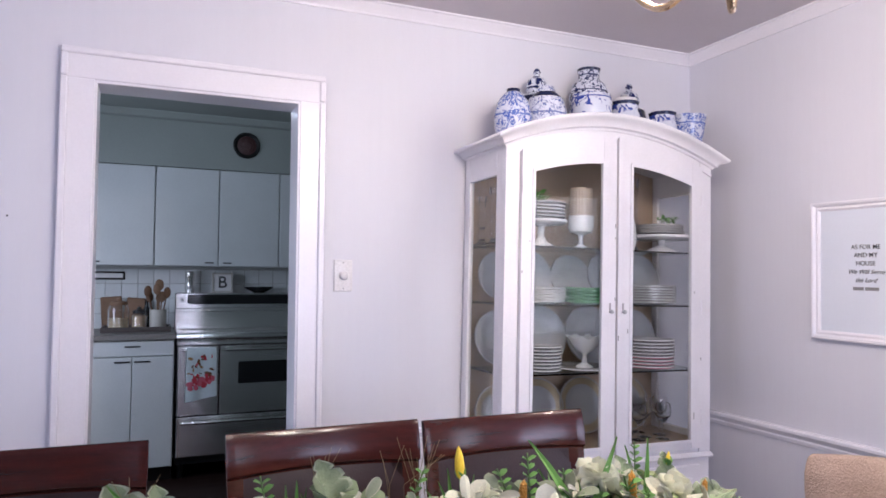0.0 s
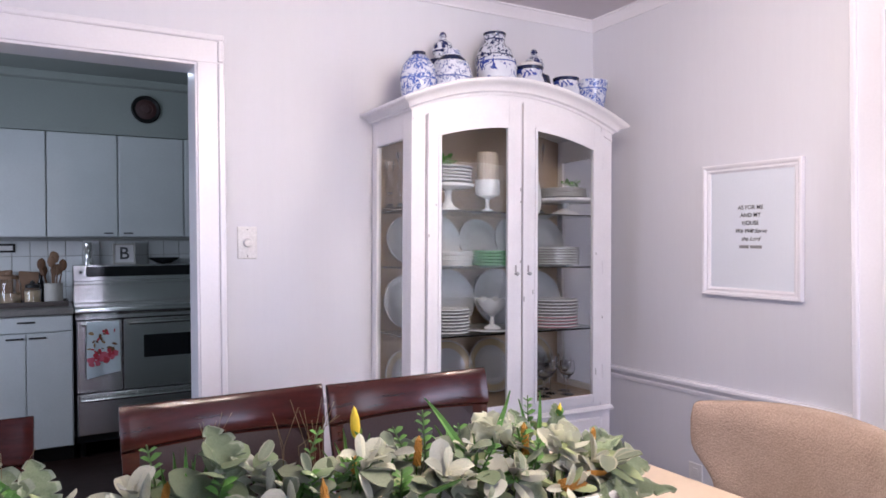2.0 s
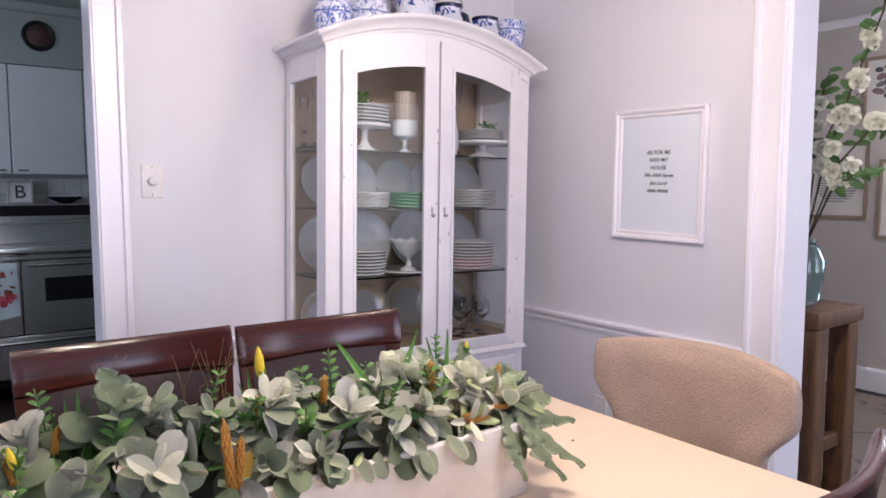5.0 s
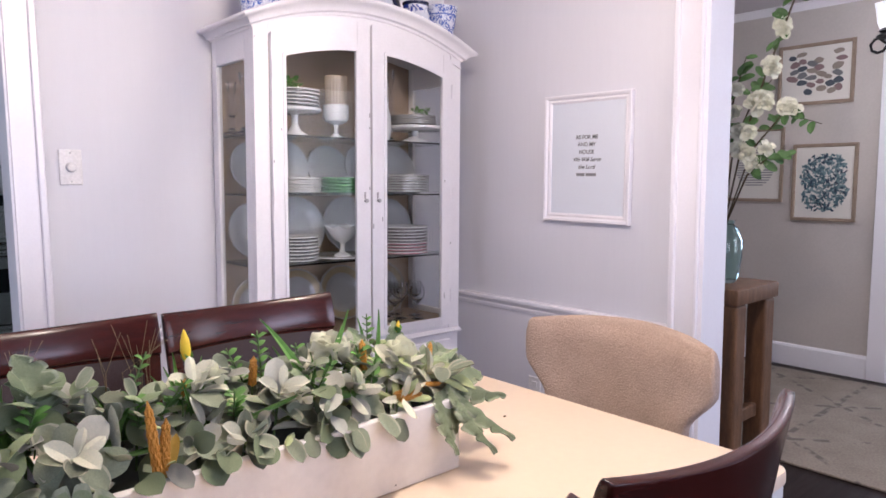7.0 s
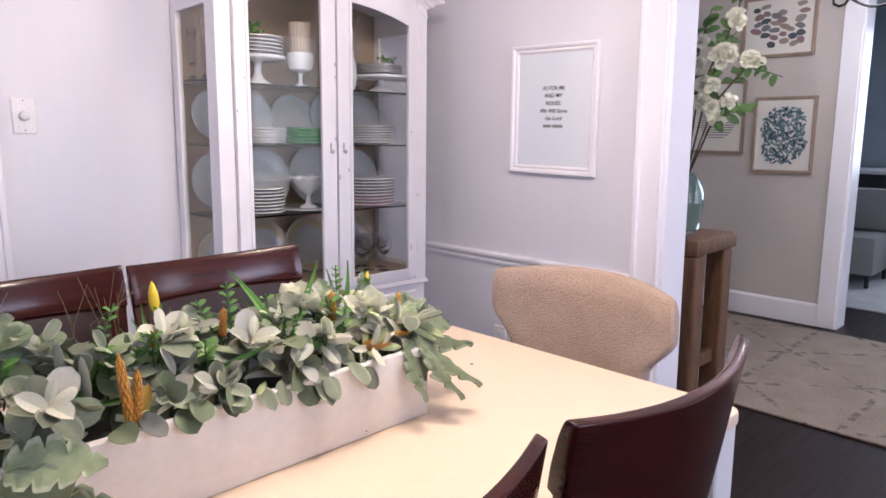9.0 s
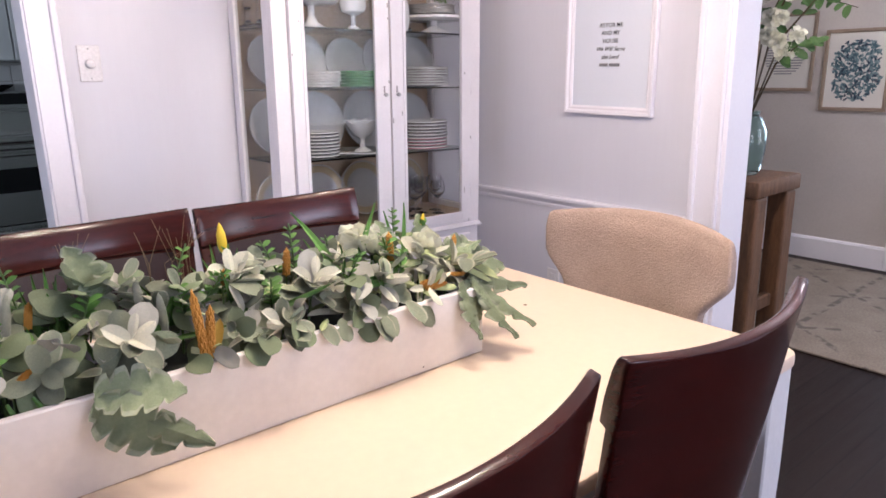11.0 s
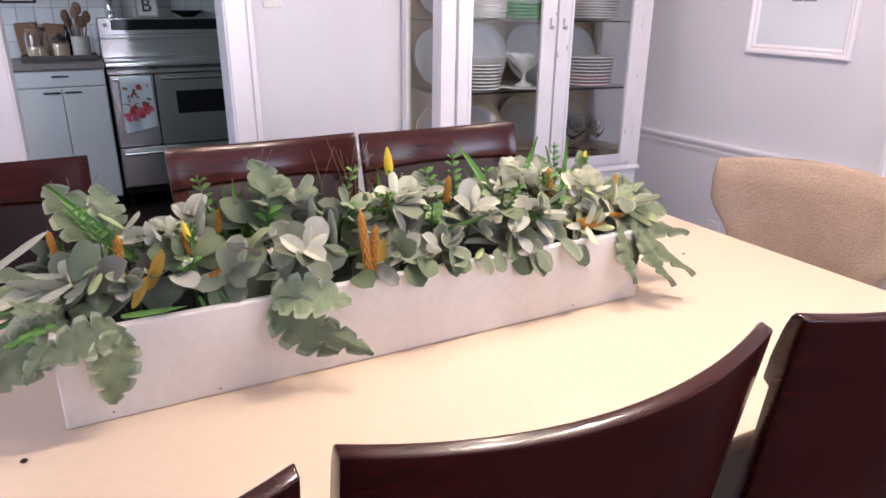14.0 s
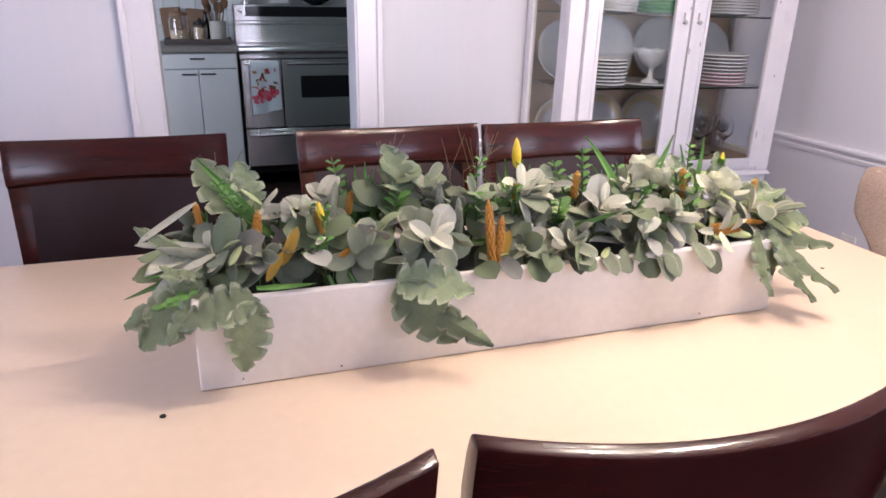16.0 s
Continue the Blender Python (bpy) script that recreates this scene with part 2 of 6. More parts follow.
MILK = mat("milk_glass", (0.82, 0.84, 0.87), 0.08, vary=0.01, bump=0)
GLASS = glass_mat("clear_glass")
# the grey tint stands in for the shade inside the cabinet
PANE = glass_mat("thin_pane", (0.81, 0.815, 0.795), 0.0, 1.2)
SHELFG = glass_mat("green_edge_glass", (0.78, 0.90, 0.86), 0.0, 1.3)
AQUA = glass_mat("aqua_glass", (0.66, 0.82, 0.83), 0.02, 1.4)
POTA, POTB, POTC = pottery_mat("blue_white_dense", 110, 0.48, (0.075, 0.125, 0.42)), pottery_mat("blue_white_fine", 120, 0.52, (0.11, 0.14, 0.33)), pottery_mat("blue_white_bold", 34, 0.50)
POTD = pottery_mat("blue_white_dark", 52, 0.50, (0.012, 0.018, 0.085))
BLUEBLACK = mat("ink_blue_glaze", (0.012, 0.016, 0.05), 0.12, bump=0)
EAR = mat("lambs_ear_leaf", (0.235, 0.268, 0.180), 0.85, vary=0.10, scale=25, fine=300, bump=0.3, second=(0.145, 0.165, 0.115), rnd=0.45)
EARL = mat("silver_leaf", (0.335, 0.335, 0.29), 0.85, vary=0.08, scale=20, fine=300, bump=0.3, second=(0.27, 0.30, 0.255), rnd=0.35)
EARP = mat("pale_leaf", (0.54, 0.53, 0.405), 0.85, vary=0.08, scale=20, fine=300, bump=0.3, second=(0.38, 0.42, 0.33), rnd=0.18)
EARE = mat("leaf_rim", (0.38, 0.38, 0.28), 0.85, vary=0.1, scale=25, rnd=0.25)
EARG = mat("green_round_leaf", (0.16, 0.20, 0.11), 0.75, vary=0.12, scale=25, second=(0.11, 0.15, 0.075), rnd=0.34)
MILLER = mat("dusty_miller_leaf", (0.225, 0.28, 0.155), 0.9, vary=0.14, scale=30, fine=260, bump=0.6, second=(0.29, 0.33, 0.22), rnd=0.30)
GRASS = mat("grass_blade", (0.12, 0.26, 0.05), 0.55, vary=0.12, scale=12, second=(0.07, 0.17, 0.035), rnd=0.3)
DRYSTEM = mat("dry_stem", (0.18, 0.13, 0.06), 0.8)
STEMG = mat("green_stem", (0.10, 0.17, 0.05), 0.7)
AMBER = mat("amber_leaf", (0.42, 0.27, 0.035), 0.7, vary=0.12, scale=30)
ORANGE = mat("orange_seed_head", (0.58, 0.29, 0.045), 0.75, vary=0.2, scale=60, fine=300, bump=0.6, second=(0.42, 0.17, 0.02), rnd=0.2)
YELLOW = mat("yellow_bud", (0.78, 0.56, 0.02), 0.5, vary=0.08, scale=20, second=(0.65, 0.42, 0.02))
PETAL = mat("cream_petal", (0.76, 0.75, 0.60), 0.7, vary=0.06, scale=30, second=(0.62, 0.65, 0.42), amount=0.5, rnd=0.1)
RUSTIC = mat("rustic_wood", (0.15, 0.072, 0.031), 0.6, vary=0.2, scale=7, stretch=(6, 6, 1), fine=50, bump=0.3, second=(0.07, 0.034, 0.016), amount=0.9)
OAK = mat("pale_frame_wood", (0.30, 0.225, 0.165), 0.6, vary=0.1, scale=20)
PAPER = mat("picture_paper", (0.73, 0.765, 0.835), 0.5, vary=0.01, scale=3, bump=0)
PRINT = mat("cream_print_paper", (0.70, 0.67, 0.62), 0.6, vary=0.02, scale=5, bump=0)
INK = mat("black_ink", (0.06, 0.06, 0.065), 0.6, bump=0)
INKG = mat("grey_ink", (0.26, 0.26, 0.27), 0.6, bump=0)
BLOBS = [mat("paint_grey", (0.17, 0.17, 0.18), 0.7), mat("paint_slate", (0.07, 0.085, 0.105), 0.7), mat("paint_taupe", (0.28, 0.24, 0.20), 0.7), mat("paint_mauve", (0.24, 0.16, 0.165), 0.7)]
TEALS = [mat("paint_teal", (0.07, 0.13, 0.16), 0.7), mat("paint_sea", (0.19, 0.27, 0.29), 0.7), mat("paint_navy", (0.03, 0.05, 0.085), 0.7)]
BOARD = mat("chopping_board_wood", (0.20, 0.115, 0.065), 0.6, vary=0.1, scale=10, stretch=(1, 1, 8))
TRAYW = mat("dark_tray_wood", (0.075, 0.06, 0.055), 0.5, vary=0.15, scale=10, stretch=(1, 1, 8))
STONEW = mat("crock_glaze", (0.50, 0.48, 0.44), 0.3, vary=0.06, scale=12)
FLOUR = mat("dry_goods", (0.55, 0.43, 0.28), 0.9, vary=0.1, scale=60)
TOWEL = mat("cotton_towel", (0.62, 0.68, 0.70), 0.95, vary=0.04, scale=40, bump=0.3)
PINK = mat("printed_red", (0.50, 0.05, 0.07), 0.9)
PINKL = mat("printed_pink", (0.62, 0.13, 0.18), 0.9)
PINKB = mat("printed_brown", (0.16, 0.075, 0.035), 0.9)
GOLDB = mat("printed_ochre", (0.33, 0.20, 0.08), 0.9)
BLUEWALL = mat("den_paint", (0.34, 0.40, 0.45), 0.6, world_space=True)
DENRUG = mat("pale_den_rug", (0.52, 0.51, 0.50), 0.95, vary=0.1, scale=4, second=(0.38, 0.38, 0.39), amount=0.9, bump=0.3)
DENDARK = mat("dark_dresser_wood", (0.018, 0.016, 0.017), 0.4)
BULB = glow_mat("lit_bulb", (1.0, 0.72, 0.42), 14.0)
HALLSHADE = glow_mat("lit_frosted_shade", (1.0, 0.93, 0.85), 0.9)
KITLIGHT = glow_mat("lit_diffuser", (0.9, 1.0, 0.98), 2.0)


# ---- mesh helpers ----
def link_mesh(name, bm, material, smooth=False):
    me = bpy.data.meshes.new(name)
    bmesh.ops.recalc_face_normals(bm, faces=bm.faces)
    bm.to_mesh(me)
    bm.free()
    for m in (material if isinstance(material, (list, tuple)) else [material]):
        me.materials.append(m)
    if smooth:
        me.polygons.foreach_set("use_smooth", [True] * len(me.polygons))
        me.set_sharp_from_angle(angle=radians(42))
    return me


def part(name, bm, material, parent, label="", smooth=False):
    ob = new(name, link_mesh(name, bm, material, smooth))
    ob.parent = parent
    return tagged(ob, label=label)


def solo(name, bm, material, label, category, at=None, smooth=False, group="", kind=""):
    ob = new(name, link_mesh(name, bm, material, smooth))
    if at is not None:
        ob.matrix_world = at
    return tagged(ob, label, category, group, kind)


def thing(name, label, category, at=None, group="", kind=""):
    ob = new(name)
    ob.empty_display_size = 0.1
    if at is not None:
        ob.matrix_world = at
    return tagged(ob, label, category, group, kind)


def share(name, mesh, parent, m):
    ob = new(name, mesh)
    ob.parent = parent
    ob.matrix_local = m
    return ob


def box(a, b, bevel=0.003, bm=None, seg=1):
    own = bmesh.new()
    bmesh.ops.create_cube(own, size=1)
    for v in own.verts:
        v.co = [a[i] + (v.co[i] + .5) * (b[i] - a[i]) for i in range(3)]
    if bevel:
        bmesh.ops.bevel(own, geom=own.edges[:], offset=min(bevel, .45 * min(abs(b[i] - a[i]) for i in range(3))), segments=seg, affect="EDGES", profile=.5)
    return merge(bm, own)


def merge(bm, own, m=None):
    if m is not None:
        bmesh.ops.transform(own, matrix=m, verts=own.verts)
    if bm is None:
        return own
    me = bpy.data.meshes.new("tmp")
    own.to_mesh(me)
    own.free()
    bm.from_mesh(me)
    bpy.data.meshes.remove(me)
    return bm


def lathe(profile, seg=24, bm=None, mats=None, squash=(1, 1)):
    """A turned shape about z. profile: (radius, height) from the bottom up; mats: a material index for each step."""
    bm = bm or bmesh.new()
    rings = []
    for r, z in profile:
        if r < 1e-5:
            rings.append([bm.verts.new((0, 0, z))])
        else:
            rings.append([bm.verts.new((r * squash[0] * math.cos(2 * math.pi * k / seg), r * squash[1] * math.sin(2 * math.pi * k / seg), z)) for k in range(seg)])
    for n, (p, q) in enumerate(zip(rings, rings[1:])):
        for k in range(seg):
            j = (k + 1) % seg
            vs = [p[k % len(p)], p[j % len(p)], q[j % len(q)], q[k % len(q)]]
            vs = list(dict.fromkeys(vs))
            if len(vs) > 2:
                f = bm.faces.new(vs)
                if mats:
                    f.material_index = mats[n]
    return bm


def tube(points, radius, seg=8, bm=None, ends=True):
    """A round bar along points; radius: one number or one for each point."""
    bm = bm or bmesh.new()
    pts = [Vector(p) for p in points]
    rings = []
    for n, p in enumerate(pts):
        d = (pts[min(n + 1, len(pts) - 1)] - pts[max(n - 1, 0)]).normalized()
        a = d.cross(Vector((0, 0, 1)) if abs(d.z) < .9 else Vector((1, 0, 0))).normalized()
        b = d.cross(a)
        r = radius[n] if isinstance(radius, (list, tuple)) else radius
        rings.append([bm.verts.new(p + r * (math.cos(2 * math.pi * k / seg) * a + math.sin(2 * math.pi * k / seg) * b)) for k in range(seg)])
    for p, q in zip(rings, rings[1:]):
        for k in range(seg):
            bm.faces.new((p[k], p[(k + 1) % seg], q[(k + 1) % seg], q[k]))
    if ends:
        bm.faces.new(rings[0]), bm.faces.new(rings[-1])
    return bm


def smooth(points, n=5):
    """A finer line through points."""
    p = [Vector(q) for q in points]
    out = []
    for k in range(len(p) - 1):
        a, b, c, d = p[max(k - 1, 0)], p[k], p[k + 1], p[min(k + 2, len(p) - 1)]
        for j in range(n):
            t = j / n
            out.append(.5 * (2 * b + (c - a) * t + (2 * a - 5 * b + 4 * c - d) * t * t + (3 * b - a - 3 * c + d) * t ** 3))
    return out + [p[-1]]


def shell(f, nu, nv, bm=None):
    """A closed solid between two sheets f(u, v, 0) and f(u, v, 1), u and v from 0 to 1."""
    bm = bm or bmesh.new()
    g = [[[bm.verts.new(f(i / nu, j / nv, s)) for j in range(nv + 1)] for i in range(nu + 1)] for s in (0, 1)]
    for s in (0, 1):
        for i in range(nu):
            for j in range(nv):
                bm.faces.new((g[s][i][j], g[s][i + 1][j], g[s][i + 1][j + 1], g[s][i][j + 1]))
    for i in range(nu):
        for j in (0, nv):
            bm.faces.new((g[0][i][j], g[0][i + 1][j], g[1][i + 1][j], g[1][i][j]))
    for j in range(nv):
        for i in (0, nu):
            bm.faces.new((g[0][i][j], g[0][i][j + 1], g[1][i][j + 1], g[1][i][j]))
    return bm


def run(profile, a, b, out, bm=None):
    """A moulding of the section profile (out, up), swept from a to b; out: the horizontal way it sticks out."""
    bm = bm or bmesh.new()
    o = Vector(out)
    rows = [[bm.verts.new(Vector(e) + o * x + Vector((0, 0, z))) for x, z in profile] for e in (a, b)]
    n = len(profile)
    for k in range(n):
        bm.faces.new((rows[0][k], rows[0][(k + 1) % n], rows[1][(k + 1) % n], rows[1][k]))
    bm.faces.new(rows[0]), bm.faces.new(rows[1])
    return bm


def bevel_sharp(bm, offset, seg=2, least=50):
    """Rounds the edges of bm that turn by more than least degrees."""
    bmesh.ops.recalc_face_normals(bm, faces=bm.faces)
    es = [e for e in bm.edges if len(e.link_faces) == 2 and e.calc_face_angle(0) > radians(least)]
    bmesh.ops.bevel(bm, geom=es, offset=offset, segments=seg, affect="EDGES", profile=.5)
    return bm


def facing(base, way, up=(0, 0, 1), scale=1.0, spin=0.0):
    """The pose of a leaf: its length (y) along way, its face (z) as near up as can be."""
    y = Vector(way).normalized()
    x = y.cross(Vector(up))
    if x.length < 1e-3:
        x = y.cross(Vector((1, 0.2, 0)))
    x.normalize()
    z = x.cross(y)
    m = Matrix((x, y, z)).transposed().to_4x4()
    return Matrix.Translation(base) @ m @ Matrix.Rotation(spin, 4, "Y") @ Matrix.Scale(scale, 4)


# ---- the room ----
H = 2.455
BY, RX = 2.70, 2.51
bm = box((-2.6, -2.4, -.1), (9, 7, 0), 0)
solo("floor", bm, FLOORM, "dark stained narrow floor boards with a dull shine", "floor", kind="structure")
bm = box((-2.6, -2.4, H), (2.65, 2.82, H + .1), 0)
solo("ceiling", bm, CEIL, "plain pale grey painted ceiling", "ceiling", kind="structure")
DL, DR, DT = -0.113, 0.597, 2.030


def wall(name, boxes, material, label):
    b = bmesh.new()
    for p, q in boxes:
        box(p, q, 0, b)
    return solo(name, b, material, label, "wall", kind="structure")


wall("wall_north", [((-2.6, BY, 0), (DL, 2.82, H)), ((DR, BY, 0), (RX, 2.82, H)), ((DL, BY, DT), (DR, 2.82, H))], WALL, "pale lilac-white papered wall with a doorway")
OY = 1.288
wall("wall_east", [((RX, OY, 0), (2.65, 2.82, H)), ((RX, -2.4, 0), (2.65, -.35, H)), ((RX, -.35, 2.1), (2.65, OY, H))], WALL, "pale lilac-white papered wall with a wide opening")
wall("wall_south", [((-2.6, -2.5, 0), (.75, -2.3, H)), ((2.25, -2.5, 0), (2.65, -2.3, H)), ((.75, -2.5, 0), (2.25, -2.3, .8)), ((.75, -2.5, 2.2), (2.25, -2.3, H))], WALL, "unseen pale papered wall with an opening for a window lamp")
# the west opening is made up to go with the fill lamp
wall("wall_west", [((-2.7, -2.5, 0), (-2.5, -.2, H)), ((-2.7, 1.4, 0), (-2.5, 2.82, H)), ((-2.7, -.2, 0), (-2.5, 1.4, .8)), ((-2.7, -.2, 2.2), (-2.5, 1.4, H))], WALL, "unseen pale papered wall with an opening for a window lamp")

CROWN = [(0, 0), (.009, 0), (.012, .008), (.022, .019), (.036, .032), (.041, .039), (.050, .041), (.050, .048), (0, .048)]
solo("crown_moulding", run(CROWN, (-2.5, BY, H - .048), (RX, BY, H - .048), (0, -1, 0)), TRIM, "white stepped crown moulding below the ceiling", "moulding", kind="structure")
solo("crown_moulding", run(CROWN, (RX, -2.3, H - .048), (RX, BY, H - .048), (-1, 0, 0)), TRIM, "white stepped crown moulding below the ceiling", "moulding", kind="structure")
RAIL = [(0, 0), (.008, 0), (.012, .014), (.010, .02), (.020, .034), (.026, .040), (.026, .050), (.018, .056), (0, .056)]
solo("chair_rail", run(RAIL, (.69, BY, .697), (1.27, BY, .697), (0, -1, 0)), TRIM, "white moulded chair rail along the wall", "moulding", kind="structure")
solo("chair_rail", run(RAIL, (-2.5, BY, .697), (-.215, BY, .697), (0, -1, 0)), TRIM, "white moulded chair rail along the wall", "moulding", kind="structure")
solo("chair_rail", run(RAIL, (RX, 1.40, .697), (RX, BY, .697), (-1, 0, 0)), TRIM, "white moulded chair rail along the wall", "moulding", kind="structure")
BASE = [(0, 0), (.018, 0), (.018, .11), (.012, .125), (0, .13)]
for a, b, o in (((.69, BY, 0), (RX, BY, 0), (0, -1, 0)), ((-2.5, BY, 0), (-.215, BY, 0), (0, -1, 0)), ((RX, 1.4, 0), (RX, BY, 0), (-1, 0, 0))):
    solo("baseboard", run(BASE, a, b, o), TRIM, "white painted baseboard along the floor", "baseboard", kind="structure")


def casing_leg(x0, x1, z1, y, outer):
    """A flat upright board with a raised band along its outer edge."""
    b = box((x0, y - .018, 0), (x1, y, z1), .002)
    e = x0 if outer < 0 else x1
    return box((min(e, e - outer * .022), y - .030, 0), (max(e, e - outer * .022), y, z1), .004, b)


door = thing("door_1", "white painted door casing round an open doorway to the kitchen", "doorway", kind="structure")
part("casing", casing_leg(-.213, DL + .004, DT - .004, BY - .001, -1), TRIM, door)
part("casing", casing_leg(DR - .004, .687, DT - .004, BY - .001, 1), TRIM, door)
bm = box((-.213, BY - .019, DT - .004), (.687, BY - .001, 2.13), .002)
box((-.213, BY - .031, 2.108), (.687, BY - .001, 2.13), .004, bm)
box((-.213, BY - .031, DT), (-.191, BY - .001, 2.108), .004, bm)
box((.665, BY - .031, DT), (.687, BY - .001, 2.108), .004, bm)
part("head_casing", bm, TRIM, door)
for x0, x1 in ((DL - .002, DL + .012), (DR - .012, DR + .002)):
    part("jamb", box((x0, BY - .012, 0), (x1, 2.835, DT - .012), .002), TRIM, door)
part("head_jamb", box((DL, BY - .012, DT - .014), (DR, 2.835, DT + .002), .002), TRIM, door)

opening = thing("door_2", "white painted casing of the wide opening to the hall", "doorway", kind="structure")
bm = box((RX - .019, 1.291, 0), (RX - .001, 1.402, 2.1), .002)
box((RX - .032, 1.380, 0), (RX - .001, 1.402, 2.2), .004, bm)
box((RX - .027, 1.288, 0), (RX - .001, 1.302, 2.1), .003, bm)
part("casing", bm, TRIM, opening)
part("head_casing", box((RX - .019, -.48, 2.096), (RX - .001, 1.402, 2.22), .002), TRIM, opening)
part("jamb", box((RX - .012, OY - .016, 0), (2.668, OY + .002, 2.1), .002), TRIM, opening)
part("jamb", box((RX - .012, -.352, 0), (2.668, -.334, 2.1), .002), TRIM, opening)
part("head_jamb", box((RX - .012, -.35, 2.086), (2.668, OY, 2.102), .002), TRIM, opening)

# windows out of view: south lets the daylight in, west is added for fill
for nm, cx, cy, turn, w in (("window_1", 1.5, -2.4, 0, 1.5), ("window_2", -2.6, .6, 90, 1.6)):
    win = thing(nm, "white wooden window frame out of view in the wall", "window", pose(cx, cy, .8, 0, 0, turn), kind="structure")
    for x in (-w / 2, w / 2 - .05, -.025):
        part("window_frame", box((x, -.04, 0), (x + .05, .04, 1.4), .004), TRIM, win)
    for z in (0, .68, 1.35):
        part("window_frame", box((-w / 2 + .05, -.036, z), (w / 2 - .05, .036, z + .05), .004), TRIM, win)

solo("wall_nail", merge(None, lathe([(0, 0), (.003, 0), (.003, .006), (0, .007)], 8), pose(0, 0, 0, 90)), DARKM, "small old dark nail head in the wall", "nail", pose(-.355, BY, 1.55))

# ---- switch, socket, framed text ----
sw = thing("light_switch", "white dimmer plate with a round knob on the wall", "light switch", pose(.770, BY, 1.363))
part("plate", box((-.037, -.007, -.0615), (.037, 0, .0615), .003), PLASTIC, sw)
part("knob", merge(None, lathe([(0, 0), (.017, 0), (.017, .010), (.014, .018), (.010, .020), (0, .020)], 20), pose(0, -.006, 0, 90)), PLASTIC, sw, "round white knob", True)
for z in (-.05, .05):
    part("screw", merge(None, lathe([(0, 0), (.0035, 0), (.002, .0015), (0, .0018)], 8), pose(0, -.0065, z, 90)), CHROME, sw)
so = thing("wall_socket", "white wall socket low on the wall", "socket", pose(RX, 2.08, .345, 0, 0, 90))
part("plate", box((-.036, 0, -.06), (.036, .007, .06), .003), PLASTIC, so)
for z in (-.025, .025):
    part("outlet", box((-.016, .006, z - .014), (.016, .009, z + .014), .002), PLASTIC, so)

fr = thing("framed_print", "white framed print with a short black text on the wall", "picture", pose(RX - .004, 1.800, 1.393, .8))
FW, FH = .219, .265
FPROF = [(0, 0), (.034, 0), (.034, .008), (.026, .014), (.018, .012), (.012, .020), (.004, .022), (0, .020)]


def frame_side(a, b, inward, p=FPROF, outw=(-1, 0, 0)):
    """A mitred length of frame from a to b, inward is the way to the picture's middle."""
    q = bmesh.new()
    d = (Vector(b) - Vector(a)).normalized()
    rows = []
    for e, s in ((Vector(a), 1), (Vector(b), -1)):
        rows.append([q.verts.new(e + Vector(inward) * u + d * s * u + Vector(outw) * v) for u, v in p])
    n = len(p)
    for k in range(n):
        q.faces.new((rows[0][k], rows[0][(k + 1) % n], rows[1][(k + 1) % n], rows[1][k]))
    q.faces.new(rows[0]), q.faces.new(rows[1])
    return q


def frame_of(parent, hw, hh, material, p=FPROF):
    c = [(0, -hw, -hh), (0, hw, -hh), (0, hw, hh), (0, -hw, hh)]
    for k, inward in enumerate(((0, 0, 1), (0, -1, 0), (0, 0, -1), (0, 1, 0))):
        part("frame_side", frame_side(c[k], c[(k + 1) % 4], inward, p), material, parent)


frame_of(fr, FW, FH, TRIM)
part("paper", box((-.006, -FW + .03, -FH + .03), (-.001, FW - .03, FH - .03), 0), PAPER, fr, "white printed sheet")


def lettering(text, size, parent, z, material, shear=0.0, y=0.0, x=-.0075, bold=0.0):
    c = bpy.data.curves.new("lettering", "FONT")
    c.body, c.size, c.align_x, c.align_y, c.shear, c.offset, c.extrude = text, size, "CENTER", "CENTER", shear, bold, 0.0003
    c.materials.append(material)
    ob = new("lettering", c)
    ob.parent = parent
    ob.matrix_local = Matrix.Translation((x, y, z)) @ Matrix(((0, 0, -1, 0), (-1, 0, 0, 0), (0, 1, 0, 0), (0, 0, 0, 1)))
    return ob


for txt, size, z, sh, bold in (("AS FOR ME", .0235, .088, 0, .0001), ("AND MY", .0235, .058, 0, .0001), ("HOUSE", .0235, .027, 0, .0001), ("We Will Serve", .0235, -.004, .4, .0001), ("the Lord", .0235, -.035, .4, .0001)):
    lettering(txt, size, fr, z, INK, sh, bold=bold)
for y0, y1 in ((.050, .008), (.002, -.050)):
    part("text_bar", box((-.0075, y1, -.072), (-.0065, y0, -.060), 0), INKG, fr)


# ---- dining table ----
table = thing("dining_table", "long cream painted dining table with white apron and legs", "table", pose(.516, 1.075, 0))
TX, TY = .981, .530
corner = []
for sx, sy, a0 in ((1, 1, 0), (-1, 1, 90), (-1, -1, 180), (1, -1, 270)):
    for k in range(6):
        a = radians(a0 + 18 * k)
        corner.append((sx * (TX - .035) + .035 * math.cos(a), sy * (TY - .035) + .035 * math.sin(a)))
bm = bmesh.new()
low = [bm.verts.new((x, y, .730)) for x, y in corner]
top = [bm.verts.new((x, y, .760)) for x, y in corner]
bm.faces.new(low), bm.faces.new(top)
for k in range(len(corner)):
    j = (k + 1) % len(corner)
    bm.faces.new((low[k], low[j], top[j], top[k]))
part("tabletop", bevel_sharp(bm, .006, 2, 60), TABLE, table, "smooth cream painted top", True)
